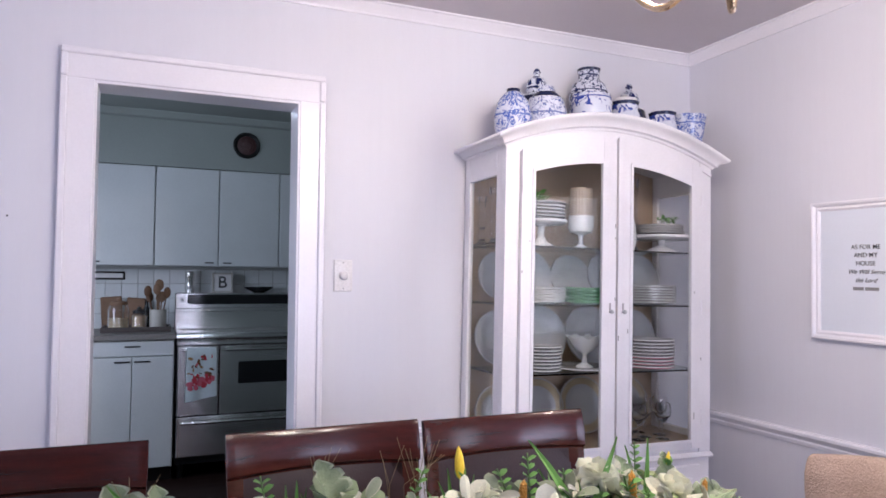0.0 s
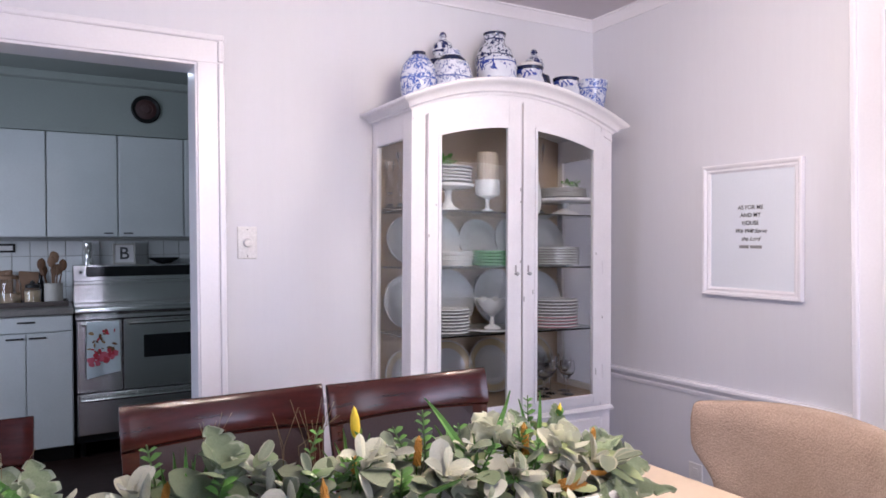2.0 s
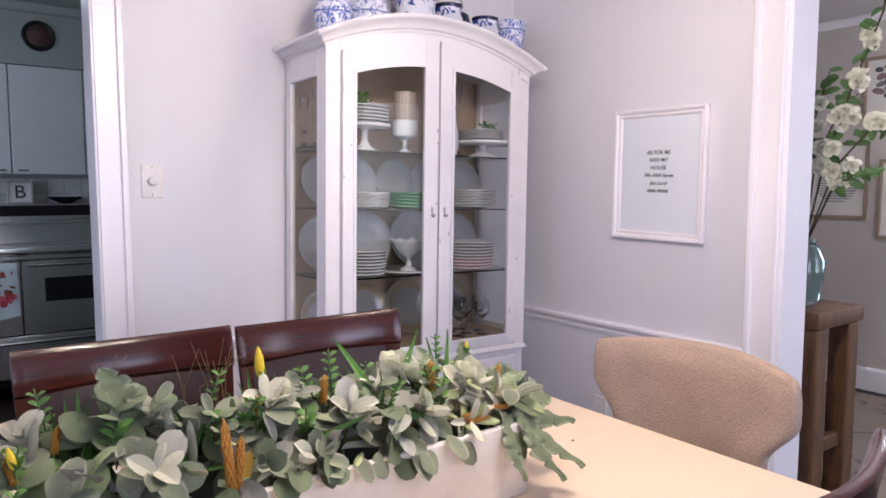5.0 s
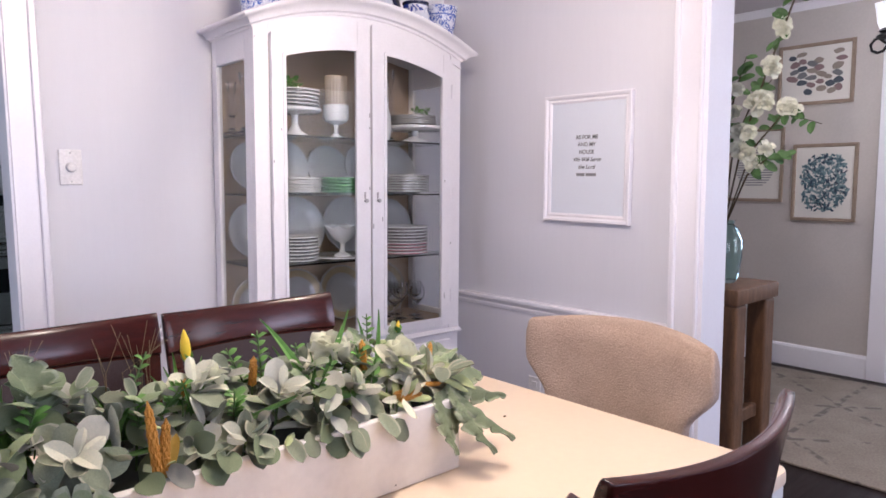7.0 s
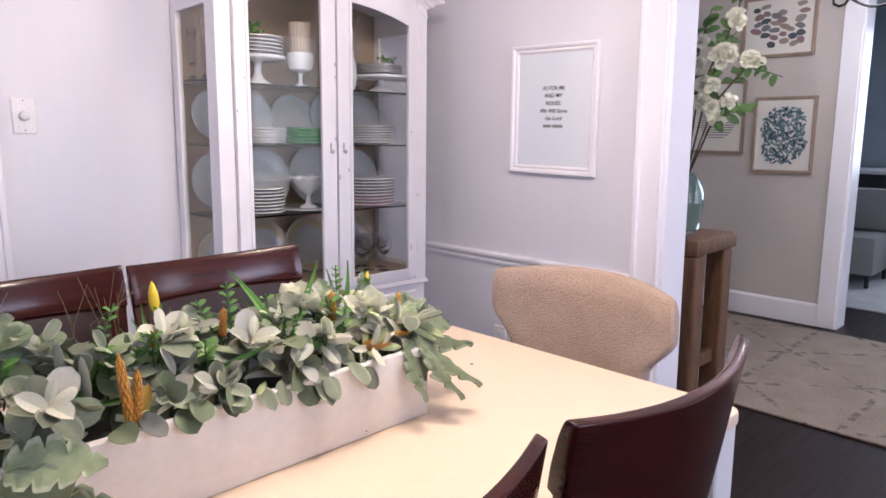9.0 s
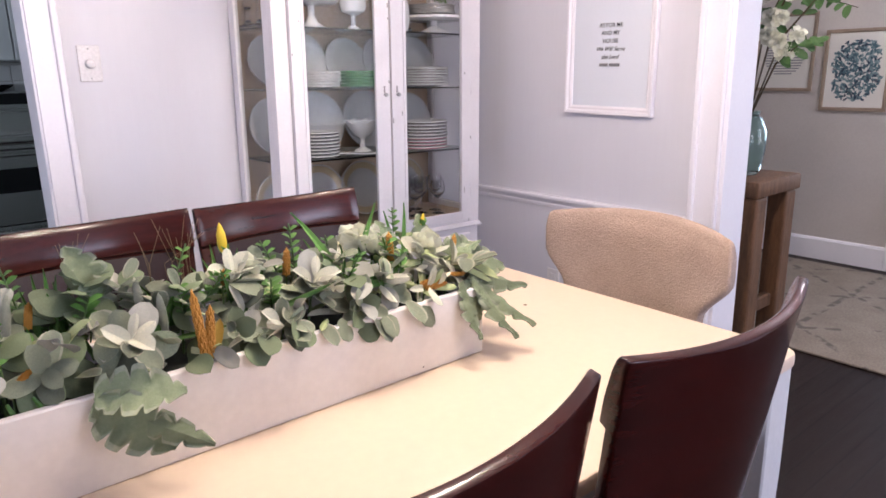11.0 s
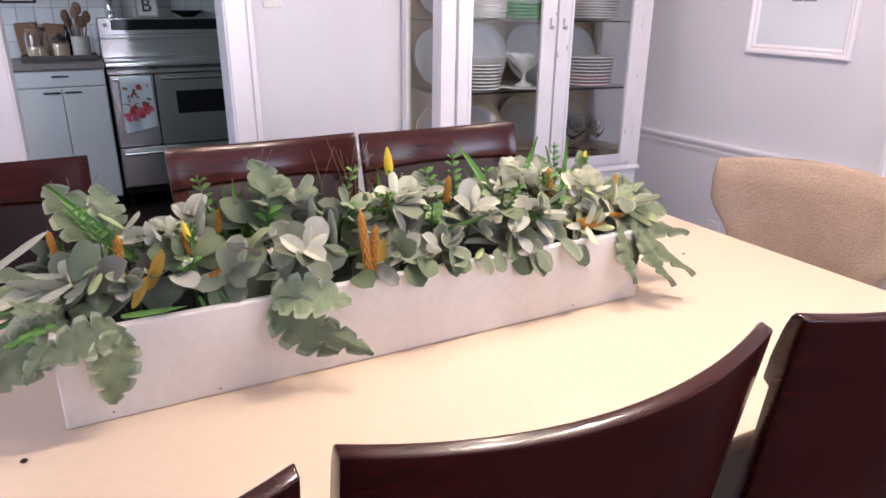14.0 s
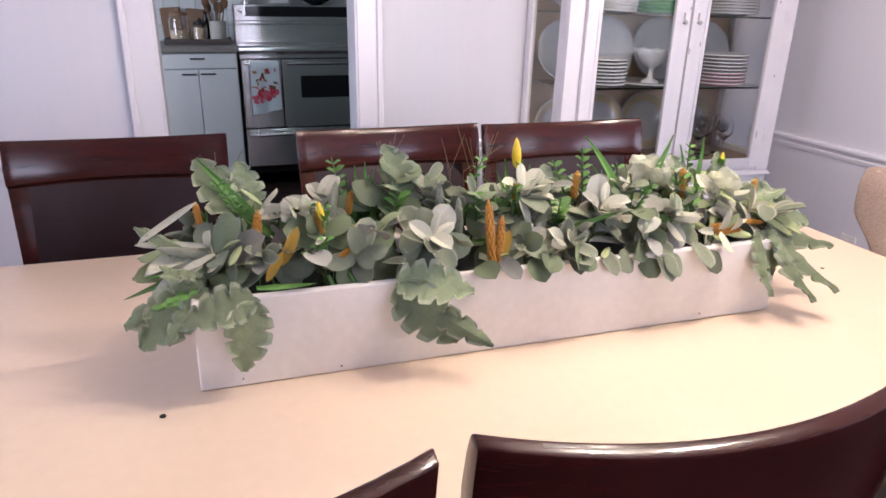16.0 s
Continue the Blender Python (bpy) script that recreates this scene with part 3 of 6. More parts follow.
for s in (-1, 1):
    part("apron", box((-TX + .09, s * (TY - .045) - .011, .600), (TX - .09, s * (TY - .045) + .011, .729), .002), TABLEW, table)
    bm = box((s * (TX - .035) - .010, -TY + .09, .605), (s * (TX - .035) + .010, TY - .09, .729), .002)
    x0, x1 = sorted((s * (TX - .025), s * (TX - .013)))
    for y0, y1, z0, z1 in ((-TY + .09, TY - .09, .605, .625), (-TY + .09, TY - .09, .708, .729), (-TY + .09, -TY + .115, .625, .708), (TY - .115, TY - .09, .625, .708), (-.012, .012, .625, .708)):
        box((x0, y0, z0), (x1, y1, z1), .002, bm)
    part("end_apron", bm, TABLEW, table, "panelled white end rail")
    for r in (-1, 1):
        def leg(u, v, w, s=s, r=r):
            z = .729 * v
            h = .030 + .010 * min(1, v * 1.5)
            return (s * (TX - .050) + (2 * u - 1) * h, r * (TY - .050) + (2 * w - 1) * h, z)
        part("leg", bevel_sharp(shell(leg, 1, 6), .004, 1), TABLEW, table)
solo("dark_crumb", lathe([(0, 0), (.004, 0), (.005, .001), (.003, .003), (0, .0035)], 7), SOIL, "tiny dark speck lying on the tabletop", "crumb", pose(-.039, .922, .7602))

rc = random.Random(2)
for k in range(9):
    solo("leaf_crumb", lathe([(0, 0), (.004, 0), (.005, .001), (0, .002)], 6, None, None, (1, rc.uniform(.3, .9))), DRYSTEM, "tiny dry leaf crumb lying on the tabletop", "crumb", pose(rc.uniform(1.13, 1.30), rc.uniform(1.10, 1.30), .7602, 0, 0, rc.uniform(0, 180)), group="crumbs on the table")

# ---- dark chairs ----


def chair_y(z):
    return .168 * (.992 - z)


def bow(x):
    return -.050 * (1 - (x / .238) ** 2)


def make_chair(at):
    c = thing("dining_chair", "dark cherry wood dining chair with a curved leather back", "chair", at, "chairs along the table")

    levels = (.455, .56, .66, .76, .84, .889, .896, .93, .966, .976, .986, .992)
    inset = (0, 0, 0, 0, 0, 0, 0, 0, 0, .0004, .0015, .004)

    def slab(u, v, s):
        z, e = levels[round(v * 11)], inset[round(v * 11)]
        q = 2 * u - 1
        x = q * (.216 + .022 * min(1, (z - .455) / .48))
        top = max(0, (z - .896) / .096)
        return (x, chair_y(z) + bow(x) - (.028 if s else e + .008 * top * top if z > .89 else .010), z - .011 * top * (1 - q * q) - .0035 * s * top)
    part("backrest", bevel_sharp(shell(slab, 20, 11), .0025, 2, 50), CHERRY, c, "polished curved dark cherry back with a plain top rail", True)

    def pad(u, v, s):
        x, z = (2 * u - 1) * .198, .50 + .386 * v
        puff = .014 * (1 - (2 * u - 1) ** 6) * (1 - (2 * v - 1) ** 6)
        return (x, chair_y(z) + bow(x) - .010 + (puff if s == 0 else 0), z)
    part("back_cushion", shell(pad, 12, 10), LEATHER, c, "dark brown leather back pad", True)

    for s in (-1, 1):
        def post(u, v, w, s=s):
            z = .454 * v
            y = chair_y(.45) - (.45 - z) * .16
            return (s * (.200 + (u - .5) * .032), y - .028 * w + .001, z)
        part("post", bevel_sharp(shell(post, 1, 12), .004, 1, 70), CHERRY, c, "", True)

        def leg(u, v, w, s=s):
            h = .015 + .007 * v
            return (s * .205 + (2 * u - 1) * h, .50 + (2 * w - 1) * h, .40 * v)
        part("leg", bevel_sharp(shell(leg, 1, 3), .003, 1, 70), CHERRY, c)
        part("side_rail", box((s * .205 - .011, .09, .36), (s * .205 + .011, .49, .42), .003), CHERRY, c)
    part("front_rail", box((-.19, .49, .36), (.19, .512, .42), .003), CHERRY, c)

    def seat(u, v, s):
        x, y = (2 * u - 1) * .232, .085 + .445 * v
        return (x, y, .421 + (0 if s else .05 + .022 * (1 - (2 * u - 1) ** 4) * (1 - (2 * v - 1) ** 4)))
    part("seat", bevel_sharp(shell(seat, 10, 10), .008, 2, 60), LEATHER, c, "dark brown padded leather seat", True)
    return c


first = make_chair(pose(.468, .470, 0))
copy_thing(first, pose(.994, .470, 0, 0, 0, .5))
copy_thing(first, pose(-.040, .466, 0, 0, 0, -1))
for x, y, r in ((.487, 1.738, 180.8), (.968, 1.716, 179.6), (-.152, 1.748, 178.5)):
    copy_thing(first, pose(x, y, 0, 0, 0, r))

# ---- upholstered end chair ----
ec = thing("upholstered_chair", "beige chenille winged dining chair pulled up to the table", "chair", pose(1.80, 1.118, 0, 0, 0, 2))


def half_width(z):
    """A narrow waist that swells into broad rounded wings."""
    t = max(0, min(1, (z - .670) / .115))
    crest = max(0, (z - .83) / .07)
    return .222 + .076 * (t * t * (3 - 2 * t)) - .010 * crest * crest


def ecback(u, v, s):
    q = 2 * u - 1
    z = .44 + .455 * v + .022 * v * (1 - q * q)
    w = half_width(min(z, .90))
    edge = 1 - .55 * abs(q) ** 8
    th = .035 * edge * (1 - .5 * max(0, v - .9) / .1)
    x = .06 * (v - .8) - .095 * q * q * (.35 + .65 * v)
    return (x + (th if s else -th), q * w, z)


part("backrest", bevel_sharp(shell(ecback, 24, 26), .012, 3, 50), FABRIC, ec, "curved beige textured back", True)


def ecseat(u, v, s):
    x, y = -.44 + .42 * u, (2 * v - 1) * (.24 - .02 * (1 - u))
    return (x, y, .33 if s else .455 + .03 * (1 - (2 * u - 1) ** 4) * (1 - (2 * v - 1) ** 4))


part("seat", bevel_sharp(shell(ecseat, 10, 10), .012, 2, 50), FABRIC, ec, "", True)
for x, y in ((-.40, -.19), (-.40, .19), (-.02, -.18), (-.02, .18)):
    part("leg", tube([(x, y, .335), (x, y, .17), (x + (.03 if x > -.1 else 0), y, 0)], [.022, .018, .013], 10), CHERRY, ec)

# ---- planter with greenery ----
pl = thing("planter_arrangement", "long white wooden planter full of artificial greenery on the table", "planter", pose(.515, 1.077, .7604))
PX, PY, PH = .505, .105, .140
for s in (-1, 1):
    part("long_board", box((-PX, s * PY - (.014 if s > 0 else 0), 0), (PX, s * PY + (.014 if s < 0 else 0), PH), .0025), BOXW, pl, "white painted board with worn edges")
    part("end_board", box((s * PX - (.014 if s > 0 else 0), -PY + .0142, 0), (s * PX + (.014 if s < 0 else 0), PY - .0142, PH - .0005), .0015), BOXW, pl)
part("foam", box((-PX + .0145, -PY + .0145, .004), (PX - .0145, PY - .0145, PH - .03), 0), SOIL, pl)
for x, z in ((-.445, .012), (-.30, .010), (.35, .012)):
    part("nail_head", merge(None, lathe([(0, 0), (.0016, 0), (.001, .001), (0, .001)], 6), pose(x, -PY - .0002, z, 90)), DARKM, pl)


def leaf_mesh(name, material, wide, cup, droop, lobes=0, nu=4, nv=10, wavy=0.0, edge=None):
    """A leaf one long, folded along its midrib. lobes: scallops on each side; edge: a paler rim."""
    if edge:
        nu = 8

    def f(u, v, s):
        q = 2 * u - 1
        if edge:
            q = math.copysign(abs(q) ** .8, q)
        w = wide * max(.05, max(0, 1 - (2 * v ** 1.15 - 1) ** 2) ** .46)
        if lobes:
            w = wide * max(.05, math.sin(math.pi * min(1, v ** .8 * .98 + .02))) ** .62
            cut = (.5 + .5 * math.cos(2 * math.pi * (lobes * v ** .9 + .35 * (q > 0)))) ** 11
            w *= 1 - .46 * cut * min(1, 1.25 * abs(q)) * min(1, 6 * v) * min(1, 7 * (1 - v))
        z = cup * (.5 * q * q + .5 * abs(q)) * w - droop * v * v + wavy * math.sin(11 * v + 5 * q) * abs(q)
        if lobes:
            z -= .03 * (.5 + .5 * math.cos(2 * math.pi * (lobes * v ** .9 + .35 * (q > 0) - .25 * abs(q)))) ** 2 * min(1, 2 * abs(q))
        return (q * w, v, z + (.012 if s else -.012) * (1 - .6 * abs(q)))
    b = shell(f, nu, nv)
    if edge:
        b.faces.ensure_lookup_table()
        for s in (0, 1):
            for i in (0, nu - 1):
                for j in range(nv):
                    b.faces[s * nu * nv + i * nv + j].material_index = 1
    return link_mesh(name, b, [material, edge] if edge else material, True)


EARS = [leaf_mesh("leaf", EAR, .29, .35, .16, edge=EARE), leaf_mesh("leaf", EAR, .31, -.25, .24), leaf_mesh("leaf", EAR, .26, .5, -.08, edge=EARE), leaf_mesh("leaf", EARL, .30, .3, .16), leaf_mesh("leaf", EAR, .33, .2, .28)]
PALES = [leaf_mesh("pale_leaf", EARP, .27, .6, .12), leaf_mesh("pale_leaf", EARP, .21, -.5, .2)]
YGREEN = mat("yellow_green_leaf", (0.32, 0.38, 0.165), 0.75, vary=0.12, scale=25, second=(0.42, 0.45, 0.27), rnd=0.3)
NARROW = [leaf_mesh("narrow_leaf", YGREEN, .17, .6, .25), leaf_mesh("narrow_leaf", YGREEN, .14, -.5, .35), leaf_mesh("narrow_leaf", EARP, .15, .6, .2)]
ROUNDS = [leaf_mesh("round_leaf", EARG, .42, .35, .15), leaf_mesh("round_leaf", EARG, .38, -.3, .25)]
MILLERE = mat("pale_leaf_edge", (0.33, 0.37, 0.255), 0.9, vary=0.1, scale=30, rnd=0.15)
LOBED = [leaf_mesh("lobed_leaf", MILLER, .33, .40, .22, 4.6, 6, 40, .03, MILLERE), leaf_mesh("lobed_leaf", MILLER, .24, -.45, .30, 5.2, 6, 44, .03, MILLERE), leaf_mesh("lobed_leaf", MILLER, .155, -.4, -.12, 5.0, 6, 40, .03, MILLERE)]
SMALLS = [leaf_mesh("small_leaf", GRASS, .34, .4, .1, 0, 2, 4)]


def blade_mesh(bend):
    def f(u, v, s):
        q = 2 * u - 1
        w = .045 * (1 - v ** 2.5) * (.6 + .4 * min(1, 4 * v)) + .002
        return (q * w, v * (1 - .25 * bend * v), -bend * v * v * .6 + .02 * q * q + (.004 if s else -.004))
    return link_mesh("grass_blade", shell(f, 2, 10), GRASS, True)


BLADES = [blade_mesh(.1), blade_mesh(.5), blade_mesh(1.0)]


def seed_mesh(material, fat):
    """A tapering head with rows of grains."""
    b = lathe([(.02, 0), (fat * .7, .08), (fat, .25), (fat * .95, .6), (fat * .6, .9), (.01, 1.0)], 8)
    for k in range(9):
        for j in range(6):
            a = j * math.pi / 3 + (k % 2) * .52
            z = .1 + k * .092
            r = fat * (.95 if z < .7 else 1.35 - .75 * z)
            g = bmesh.new()
            bmesh.ops.create_icosphere(g, subdivisions=1, radius=fat * .36)
            merge(b, g, pose(r * math.cos(a), r * math.sin(a), z) @ Matrix.Diagonal((1, 1, 1.5, 1)))
    bmesh.ops.rotate(b, verts=b.verts, cent=(0, 0, 0), matrix=Matrix.Rotation(-math.pi / 2, 3, "X"))
    return link_mesh("seed_head", b, material, True)


HEAD = seed_mesh(ORANGE, .11)
fz = lathe([(.02, 0), (.07, .1), (.09, .35), (.085, .65), (.05, .9), (.006, 1.0)], 9)
bmesh.ops.rotate(fz, verts=fz.verts, cent=(0, 0, 0), matrix=Matrix.Rotation(-math.pi / 2, 3, "X"))
FUZZ = link_mesh("fuzzy_spike", fz, mat("fuzzy_pale", (0.52, 0.54, 0.42), 0.95, vary=0.2, scale=40, fine=300, bump=1.0, second=(0.36, 0.40, 0.27)), True)
bb = lathe([(.01, 0), (.10, .12), (.15, .35), (.13, .65), (.06, .9), (.004, 1.0)], 10)
bmesh.ops.rotate(bb, verts=bb.verts, cent=(0, 0, 0), matrix=Matrix.Rotation(-math.pi / 2, 3, "X"))
BUD = link_mesh("bud", bb, YELLOW, True)
PETALS = leaf_mesh("petal", PETAL, .42, .5, .25, 0, 4, 5)

O = Vector((.515, 1.077, .7604))
rng = random.Random(5)


def put(name, mesh, base, tip=None, way=None, size=.05, up=(0, -.3, 1), spin=0.0):
    base = Vector(base)
    if tip is not None:
        way = Vector(tip) - base
        size = way.length
    return share(name, mesh, pl, facing(base - O, way, up, size, spin))


def stem(points, r, material=STEMG):
    return part("stem", tube([Vector(p) - O for p in points], r, 5), material, pl)


def rosette(x, y, z, size, kinds, name, n=9, tilt=(0, -.35, 1), inner=None):
    """Leaves in a spiral about a shoot that leans along tilt."""
    t = Vector(tilt).normalized()
    a = t.cross(Vector((1, .3, 0))).normalized()
    b = t.cross(a)
    n += 2
    for k in range(n):
        q = k / max(1, n - 1)
        ang = k * 2.4 + rng.uniform(-.3, .3) + x * 40
        e = .02 + .90 * q
        way = (math.cos(ang) * a + math.sin(ang) * b) * math.cos(e) + t * math.sin(e)
        s = size * 1.14 * (1.05 - .45 * q) * rng.uniform(.85, 1.15)
        me = rng.choice(inner if inner and q > .7 else kinds)
        nm = me.name.split(".")[0]
        put(nm, me, Vector((x, y, z)) + t * (.042 * q - .028) + Vector((rng.gauss(0, .004), rng.gauss(0, .004), 0)), way=way + Vector((rng.gauss(0, .2), rng.gauss(0, .2), rng.gauss(0, .15))), size=s, up=t, spin=rng.gauss(0, .35))
    stem([(x, y, z), (x - t.x * .03, y + .02, min(z - .05, .88)), (x, y + .02, .85)], .0022)


rosette(.362, .988, .955, .062, EARS, "leaf", 11, (0, -.75, .7), PALES)
rosette(.675, 1.035, .965, .064, EARS, "leaf", 11, (.1, -.6, .8), PALES)
rosette(.515, .995, .930, .052, EARS + ROUNDS, "leaf", 9, (0, -.8, .5))
rosette(.595, .990, .920, .055, EARS + PALES, "leaf", 9, (.1, -.9, .4))
rosette(.740, .992, .920, .055, EARS + ROUNDS, "leaf", 9, (0, -.9, .45))
rosette(.815, 1.020, .940, .060, EARS + PALES, "leaf", 9, (.1, -.6, .7))
rosette(.930, 1.050, .960, .062, PALES + NARROW, "leaf", 11, (.1, -.5, .8))
rosette(.900, .995, .920, .055, NARROW + PALES, "leaf", 8, (.2, -.9, .4))
rosette(.985, 1.040, .930, .065, NARROW + PALES, "leaf", 8, (.6, -.5, .6))
rosette(.205, 1.050, .955, .058, ROUNDS, "leaf", 9, (0, -.6, .8))
rosette(.255, 1.010, .935, .060, ROUNDS + EARS, "leaf", 9, (-.1, -.8, .6))
rosette(.120, 1.030, .935, .055, EARS, "leaf", 9, (-.3, -.7, .6))
rosette(.055, 1.050, .940, .062, EARS, "leaf", 9, (-.7, -.5, .6), PALES)
rosette(.330, 1.110, 1.010, .062, ROUNDS, "leaf", 9, (.2, -.3, 1))
rosette(.385, 1.100, 1.005, .055, EARS + ROUNDS, "leaf", 8, (.2, -.3, 1))
rosette(.470, 1.090, .985, .055, ROUNDS + EARS, "leaf", 8, (0, -.4, 1))
rosette(.560, 1.090, .985, .058, EARS + PALES, "leaf", 8, (0, -.4, 1), PALES)
rosette(.620, 1.110, .985, .055, EARS, "leaf", 8, (0, -.3, 1))
rosette(.765, 1.100, .975, .06, EARS + NARROW, "leaf", 8, (0, -.3, 1))
rosette(.860, 1.120, .975, .055, PALES + NARROW, "leaf", 8, (.1, -.2, 1))
rosette(.120, 1.115, .980, .06, NARROW + PALES, "leaf", 8, (-.1, -.3, 1))
rosette(.215, 1.125, .985, .060, PALES + EARS, "leaf", 8, (0, -.2, 1))
rosette(.275, 1.150, .965, .055, ROUNDS, "leaf", 8, (0, .3, 1))
rosette(.440, 1.160, .965, .055, EARS, "leaf", 8, (0, .3, 1))
rosette(.700, 1.160, .960, .055, EARS + ROUNDS, "leaf", 8, (0, .3, 1))
rosette(.960, 1.140, .955, .065, NARROW, "leaf", 8, (.4, .2, 1))
rosette(.020, 1.120, .950, .055, EARS, "leaf", 8, (-.5, .2, 1))
# loose leaves between the shoots and along the front edge
for k in range(150):
    x, y = rng.uniform(.02, 1.02), rng.uniform(.995, 1.16)
    me = rng.choice(ROUNDS + EARS + NARROW + NARROW)
    put(me.name.split(".")[0], me, (x, y, rng.uniform(.90, .965)), way=(rng.uniform(-1, 1), rng.uniform(-1, .4), rng.uniform(-.1, 1)), size=rng.uniform(.042, .062))
for x in (.44, .475, .53, .56, .60, .625, .66, .70, .735, .77, .80, .84, .87):
    me = rng.choice(EARS + ROUNDS)
    put(me.name.split(".")[0], me, (x, .985, .905 + rng.uniform(-.005, .012)), way=(rng.uniform(-.6, .6), -1, rng.uniform(-.9, .1)), size=rng.uniform(.044, .062), up=(0, -1, .4))

# lobed leaves
for base, tip, me, up in (
    ((.300, .962, .902), (.398, .905, .912), 0, (0, -.7, .7)), ((.300, .960, .898), (.378, .900, .822), 0, (-.3, -1, .3)), ((.320, .955, .880), (.428, .890, .815), 2, (-.2, -1, .4)),
    ((.095, .955, .905), (.005, .925, .898), 0, (0, -.8, .6)), ((.090, .950, .905), (.073, .915, .812), 0, (0, -1, .2)), ((.092, .955, .908), (.105, .925, .850), 1, (.3, -1, .2)),
    ((.030, 1.020, .915), (-.082, .985, .893), 1, (0, -.5, .8)), ((.030, 1.010, .910), (-.060, .955, .858), 0, (0, -.7, .7)), ((.035, 1.000, .910), (-.020, .940, .870), 1, (0, -.8, .6)),
    ((.085, 1.110, .975), (.035, 1.140, 1.070), 0, (.3, -1, .3)), ((.110, 1.120, .985), (.095, 1.140, 1.060), 0, (.2, -1, .2)),
    ((.360, 1.110, 1.000), (.325, 1.110, 1.078), 0, (.2, -1, .3)),
    ((1.010, 1.060, .925), (1.150, 1.030, .925), 0, (-.2, -.6, .8)), ((1.000, 1.070, .940), (1.110, 1.075, .965), 0, (-.2, -.7, .7)), ((.990, 1.090, .945), (1.080, 1.130, .960), 1, (-.2, -.5, .8)),
    ((.975, .980, .918), (.957, .920, .815), 2, (.1, -1, .3)), ((1.005, .985, .920), (1.030, .930, .835), 2, (.3, -1, .3)), ((1.010, .990, .920), (1.030, .900, .800), 2, (.5, -1, .3)), ((1.015, 1.000, .922), (1.090, .910, .805), 2, (.6, -.8, .4)),
    ((1.015, 1.030, .925), (1.165, 1.005, .850), 2, (.4, -.6, .8)),
    ((.990, .990, .915), (1.000, .945, .845), 0, (0, -1, .3)),
    ((.960, 1.110, .960), (.985, 1.115, 1.030), 0, (0, -1, .2)), ((.900, 1.120, .960), (.880, 1.120, 1.030), 0, (0, -1, .2))):
    put("lobed_leaf", LOBED[me], base, tip, up=up)
# thin leaves spilling over the end of the box
for k in range(26):
    side = k % 3
    bx, by = (.03, rng.uniform(.99, 1.10)) if side < 2 else (1.0, rng.uniform(1.0, 1.12))
    sx = -1 if side < 2 else 1
    me = rng.choice(NARROW + [LOBED[2], NARROW[1]])
    put(me.name.split(".")[0], me, (bx, by, rng.uniform(.905, .95)), way=(sx * rng.uniform(.5, 1), rng.uniform(-.8, .2), rng.uniform(-.55, .35)), size=rng.uniform(.06, .105), up=(0, -.5, 1))
# pale strap leaf with a sharp bend at the end of the box
for base, tip in (((.030, 1.06, 1.020), (-.055, 1.04, .972)), ((.045, 1.05, .955), (-.058, 1.04, .970))):
    put("strap_leaf", leaf_mesh("strap_leaf", EARP, .05, .5, .06, 0, 4, 12, .01), base, tip, up=(-.2, -1, .5))

# blades of grass
for base, tip, b in (
    ((.775, 1.10, .93), (.700, 1.10, 1.092), 1), ((.790, 1.10, .93), (.862, 1.10, 1.076), 0), ((.785, 1.10, .93), (.770, 1.09, 1.01), 0), ((.930, 1.12, .93), (.945, 1.12, 1.062), 0), ((.92, 1.12, .93), (.90, 1.13, 1.05), 0),
    ((.150, 1.10, .93), (.040, 1.09, 1.050), 1), ((.155, 1.09, .93), (.060, 1.06, 1.025), 1), ((.16, 1.09, .93), (.085, 1.05, 1.000), 0), ((.145, 1.11, .93), (.03, 1.12, 1.075), 0),
    ((.280, 1.13, .93), (.275, 1.13, 1.045), 0), ((.290, 1.13, .93), (.292, 1.13, 1.050), 0), ((.285, 1.12, .93), (.305, 1.12, 1.040), 0), ((.275, 1.12, .93), (.255, 1.12, 1.030), 0), ((.3, 1.13, .93), (.325, 1.13, 1.03), 0),
    ((.550, 1.13, .93), (.545, 1.14, 1.040), 0), ((.555, 1.13, .93), (.530, 1.12, 1.025), 1), ((.56, 1.13, .93), (.585, 1.12, 1.03), 0), ((.545, 1.12, .93), (.56, 1.09, 1.02), 0),
    ((.720, 1.03, .94), (.860, 1.00, .965), 1), ((.730, 1.02, .94), (.880, 1.01, .950), 1), ((.840, 1.03, .94), (.700, .99, .950), 1), ((.60, 1.02, .94), (.70, .99, .975), 0), ((.43, 1.03, .93), (.51, .99, .945), 0),
    ((.205, 1.0, .91), (.225, .955, .855), 1), ((.235, 1.0, .91), (.262, .955, .862), 1), ((.10, .98, .91), (.19, .955, .915), 1), ((.02, 1.06, .92), (-.075, .99, .905), 2), ((.03, 1.05, .92), (-.05, 1.0, .93), 2), ((.46, 1.0, .92), (.52, .95, .885), 1)):
    put("grass_blade", BLADES[b], base, tip, up=(0, -1, .3))
for k in range(75):
    x = rng.choice((.05, .10, .28, .30, .45, .56, .60, .78, .92)) + rng.gauss(0, .02)
    y = rng.uniform(1.06, 1.16)
    put("grass_blade", rng.choice(BLADES), (x, y, .90), way=(rng.uniform(-.5, .5), rng.uniform(-.5, .3), 1), size=rng.uniform(.07, .125), up=(rng.uniform(-1, 1), -1, 0))
# dry bristles
for k in range(22):
    x = rng.choice((.06, .34, .36, .44, .48, .50)) + rng.gauss(0, .015)
    stem([(x, 1.14, .93), (x + rng.gauss(0, .01), 1.14, 1.02), (x + rng.gauss(0, .025), 1.14, rng.uniform(1.06, 1.10))], .00045, DRYSTEM)
